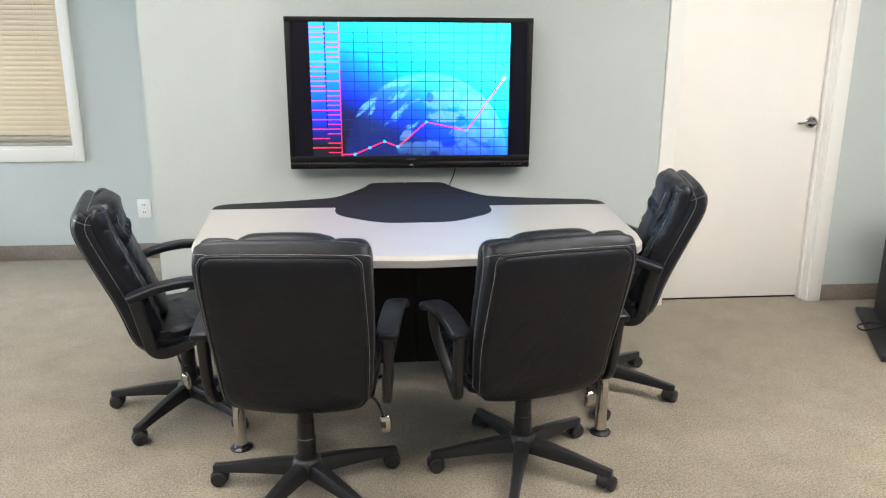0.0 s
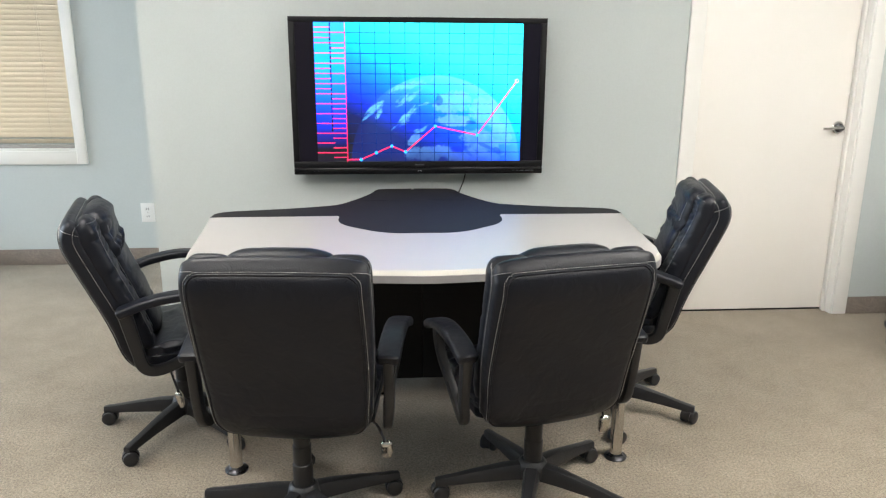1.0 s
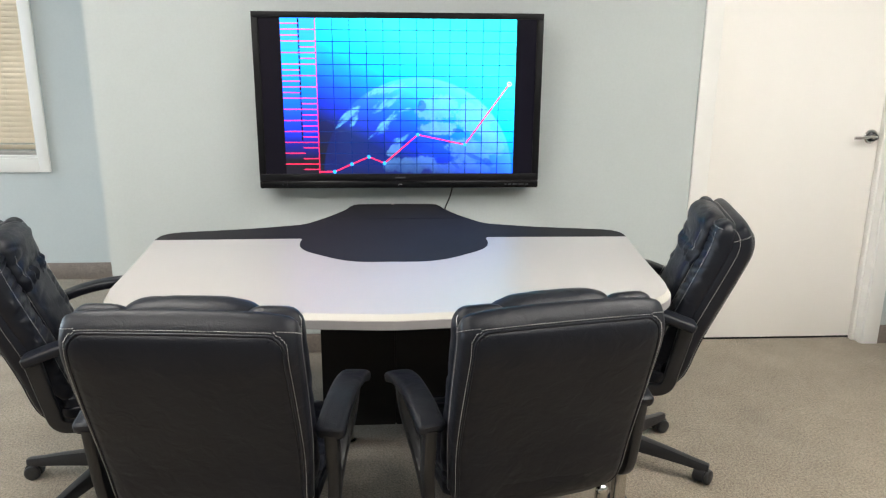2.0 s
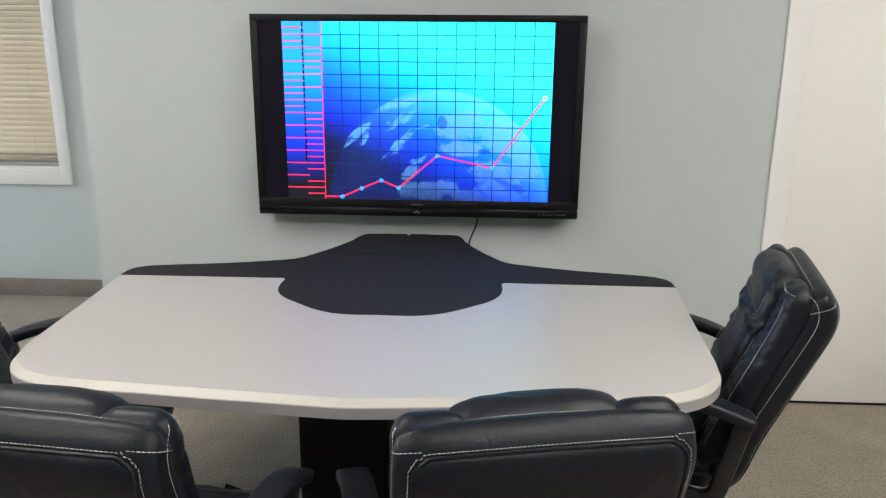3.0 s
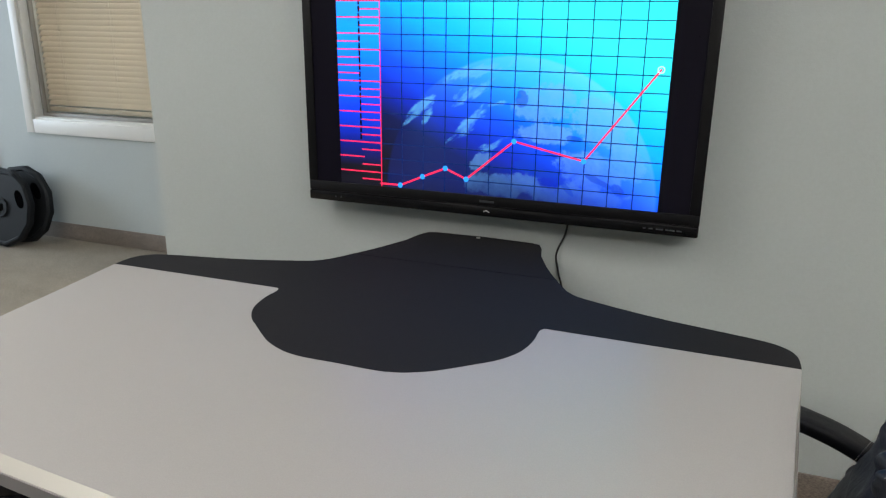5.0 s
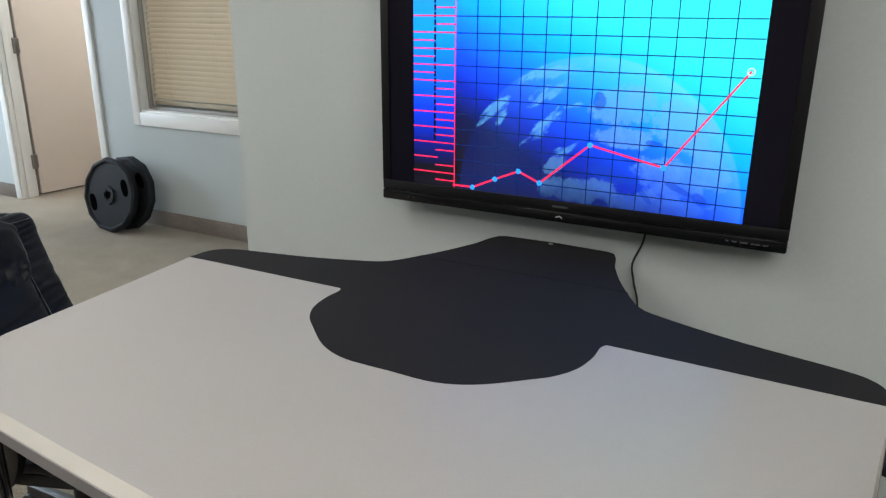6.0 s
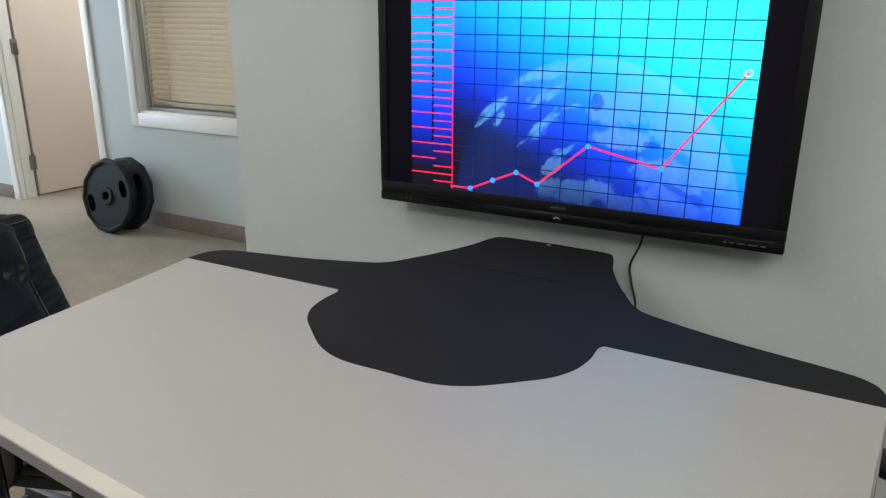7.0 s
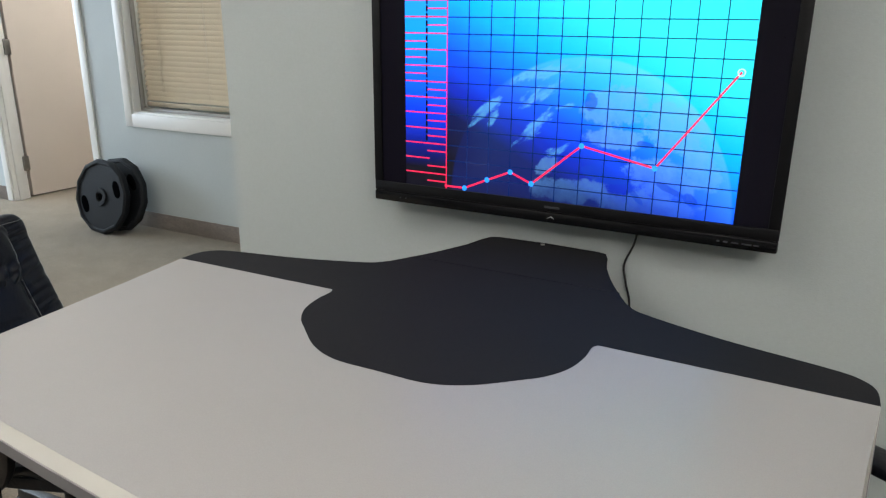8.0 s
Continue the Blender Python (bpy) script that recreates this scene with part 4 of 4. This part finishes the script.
    cushion = [(-0.030, 0.440), (-0.058, 0.520), (-0.083, 0.610), (-0.115, 0.710), (-0.142, 0.800)]
    fold = lambda s, x: 0.0025 * (math.exp(-((s - 0.33) / 0.025) ** 2) + math.exp(-((s - 0.62) / 0.025) ** 2))
    part("back_cushion", pad(pad_surface(cushion, 0.132, 0.040, 0.030, 84, 0, 0.5, 0.12, 0.0035, fold), 84, 48), LEATHER, chair, "stuffed leather back cushion")
    bolster = [(-0.042, 0.425), (-0.073, 0.515), (-0.097, 0.604), (-0.130, 0.702), (-0.162, 0.800), (-0.178, 0.864), (-0.180, 0.926)]
    ruck = lambda s, x: 0.0055 * (0.5 + 0.5 * math.sin(s * 118 + 2.5 * math.sin(s * 13) + 2.0 * x)) ** 2 * max(0.0, 1 - 1.9 * x * x)
    for s in (-1, 1):
        side = pad_surface(bolster, lambda v: 0.060 + 0.008 * v, lambda v: 0.032 + 0.012 * v, 0.035, 96, s * 0.184, 0.75, 0.15, 0.0055, ruck)
        part("side_bolster", pad(side, 150, 36), LEATHER, chair, "gathered leather side bolster")
        # seams along the inner and the outer edge of the bolster
        even = pad_surface(bolster, lambda v: 0.060 + 0.008 * v, lambda v: 0.032 + 0.012 * v, 0.035, 96, s * 0.184, 0.75, 0.15)
        for deg, a, b in ((122, 0.10, 0.74), (52, 0.10, 0.90)):
            th = radians(deg if s > 0 else 180 - deg)
            part("stitching", stitches([even(a + (b - a) * i / 60, th, 0.0020) for i in range(61)]), THREAD, chair)
        part("stitching", stitches([side(0.955 - 0.01 * i / 12, radians(20 + 140 * i / 12), 0.0012) for i in range(13)]), THREAD, chair)
    head = [(-0.100, 0.735), (-0.129, 0.802), (-0.152, 0.863), (-0.164, 0.935)]
    pinch = lambda s, x: 0.010 * math.sin(x * 19 + 4 * s) * math.exp(-((s - 0.22) / 0.12) ** 2) + 0.006 * math.exp(-((s - 0.34) / 0.05) ** 2)
    pillow = pad_surface(head, 0.158, lambda v: 0.024 + 0.036 * v, 0.050, 64, 0, 0.58, lambda v: 0.36 if v < 0.5 else 0.26, 0.0050, pinch)
    part("headrest", pad(pillow, 64, 84), LEATHER, chair, "plump gathered headrest pillow")
    for deg in (38, 142):
        part("stitching", stitches([pillow(0.30 + 0.36 * i / 40, radians(deg), 0.0014) for i in range(41)]), THREAD, chair)
    # arms
    for s in (-1, 1):
        x = s * 0.283
        loop = smooth_line([(x, -0.104, 0.596), (x, -0.096, 0.530), (x, -0.085, 0.450), (x - s * 0.006, -0.074, 0.388), (x - s * 0.012, -0.030, 0.366), (x - s * 0.018, 0.050, 0.384), (x - s * 0.012, 0.110, 0.434), (x + s * 0.004, 0.150, 0.510), (x + s * 0.012, 0.158, 0.580), (x + s * 0.012, 0.140, 0.616)], 50)
        fr = part("arm_frame", tube(loop, lambda v: 0.024 - 0.004 * math.sin(math.pi * v), 12, (0.72, 1.0), (1, 0, 0), 0.5), PLASTIC, chair, "black plastic arm loop")
        top = smooth_line([(x - s * 0.002, -0.126, 0.597), (x, -0.095, 0.606), (x + s * 0.004, -0.02, 0.624), (x + s * 0.010, 0.08, 0.630), (x + s * 0.018, 0.16, 0.616), (x + s * 0.022, 0.205, 0.588)], 30)
        part("arm_pad", tube(top, lambda v: 0.035 * (1 - 0.5 * max(0.0, v - 0.90) / 0.10 - 0.25 * max(0.0, 0.04 - v) / 0.04), 16, (1.0, 0.46), (1, 0, 0), 0.5), LEATHER, fr, "padded armrest top")
    return chair


# place, turn, turn of the base, how far the seat is tipped back and raised, and where its base stands
CHAIRS = [((-0.2215, 2.311), -5, 24, 0.0, 0.0, (-0.223, 2.312)), ((0.536, 2.404), 12, 38, 0.0, -0.028, (0.528, 2.406)),
          ((-0.800, 2.948), -74, 30, 4.0, 0.0, (-0.758, 2.966)), ((1.046, 3.025), 76, 40, 4.5, 0.044, (0.994, 3.019))]
chair0 = make_chair()
seats = [chair0] + [copy_thing(chair0, Matrix.Identity(4)) for _ in CHAIRS[1:]]
for ob, ((x, y), turn, star, tip, lift, (bx, by)) in zip(seats, CHAIRS):
    ob.matrix_basis = pose(x, y, 0, 0, 0, turn)
    foot = Matrix.Rotation(radians(-turn), 4, "Z") @ Matrix.Translation((bx - x, by - y, 0))
    for c in ob.children:
        if c.name.startswith("base"):
            c.matrix_basis = foot @ pose(0, 0, 0, 0, 0, star)
        elif c.name.startswith("gas_column"):
            c.matrix_basis = foot
        else:
            c.matrix_basis = Matrix.Translation((0, 0, 0.35 + lift)) @ pose(0, 0, 0, tip) @ Matrix.Translation((0, 0, -0.35))

# ---------------------------------------------------------------- weight plates and the dark stand


def make_plate():
    pl = empty("weight_plate", "charcoal rubber twelve-sided weight plate on edge", "weight plate", group="weight plates by the wall")
    R, n, th = 0.256, 12, 0.056
    bm = bmesh.new()
    prof = [(0.036, th * 0.5), (0.058, th * 0.5), (0.063, th * 0.30), (0.222, th * 0.30), (0.230, th * 0.5), (R - 0.014, th * 0.5), (R, th * 0.28), (R, -th * 0.28), (R - 0.014, -th * 0.5), (0.036, -th * 0.5)]
    rings = []
    for r, z in prof:
        ring = []
        for i in range(48):
            a = 2 * math.pi * i / 48
            f = 1.0
            if r > 0.15:
                w = (a % (2 * math.pi / n)) - math.pi / n
                f = math.cos(math.pi / n) / math.cos(w)
            ring.append(Vector((r * f * math.cos(a), r * f * math.sin(a), z)))
        rings.append(ring)
    rings.append(rings[0])
    part("disc", loft(rings, cap=False), IRON, pl)
    part("bore", turned([(0.036, -0.026), (0.036, 0.024), (0.027, 0.024), (0.027, -0.026), (0.036, -0.026)], 24), DARKMETAL, pl, "dark metal centre sleeve")
    # grips aren't cut: near-black ovals on the disc paint in the shade of the openings
    for a in (radians(13), radians(193)):
        c = Vector((0.166 * math.cos(a), 0.166 * math.sin(a), th * 0.30))
        d = Vector((-math.sin(a), math.cos(a), 0))
        out = Vector((math.cos(a), math.sin(a), 0))
        ring = [c + d * (0.060 * sgn_pow(math.cos(k), 0.7)) + out * (0.030 * math.sin(k)) for k in [2 * math.pi * j / 20 for j in range(20)]]
        part("grip_shade", loft([[p + Vector((0, 0, z)) for p in ring] for z in (-0.004, 0.0022)]), GRIPSHADE, pl, "near-black oval painted as a shaded grip opening")
    return pl


plate = make_plate()
plate.matrix_basis = pose(-3.39, 5.135, 0.2535, 90 - 10, 0, 0) @ pose(0, 0, 0, 0, 0, 10)
copy_thing(plate, pose(-3.34, 5.235, 0.2535, 90 - 10, 0, 0) @ pose(0, 0, 0, 0, 0, 24))

stand = empty("equipment_stand", "black equipment stand on a low floor plate", "stand", pose(2.825, 3.42, 0, 0, 0, -26))
part("floor_plate", box(-0.235, 0.35, -0.40, 0.40, 0.0, 0.03, 0.008), PLASTIC, stand)
part("cabinet", box(-0.155, 0.33, -0.34, 0.34, 0.03, 0.78, 0.008), BLACKWOOD, stand, "black side panel")
loopc = smooth_line([(-0.150, -0.10, 0.16), (-0.20, -0.14, 0.10), (-0.27, -0.12, 0.06), (-0.29, -0.03, 0.05), (-0.23, 0.03, 0.055), (-0.15, 0.0, 0.07)], 40)
part("lead", tube(loopc, 0.005, 8), CABLE, stand, "looped black lead")
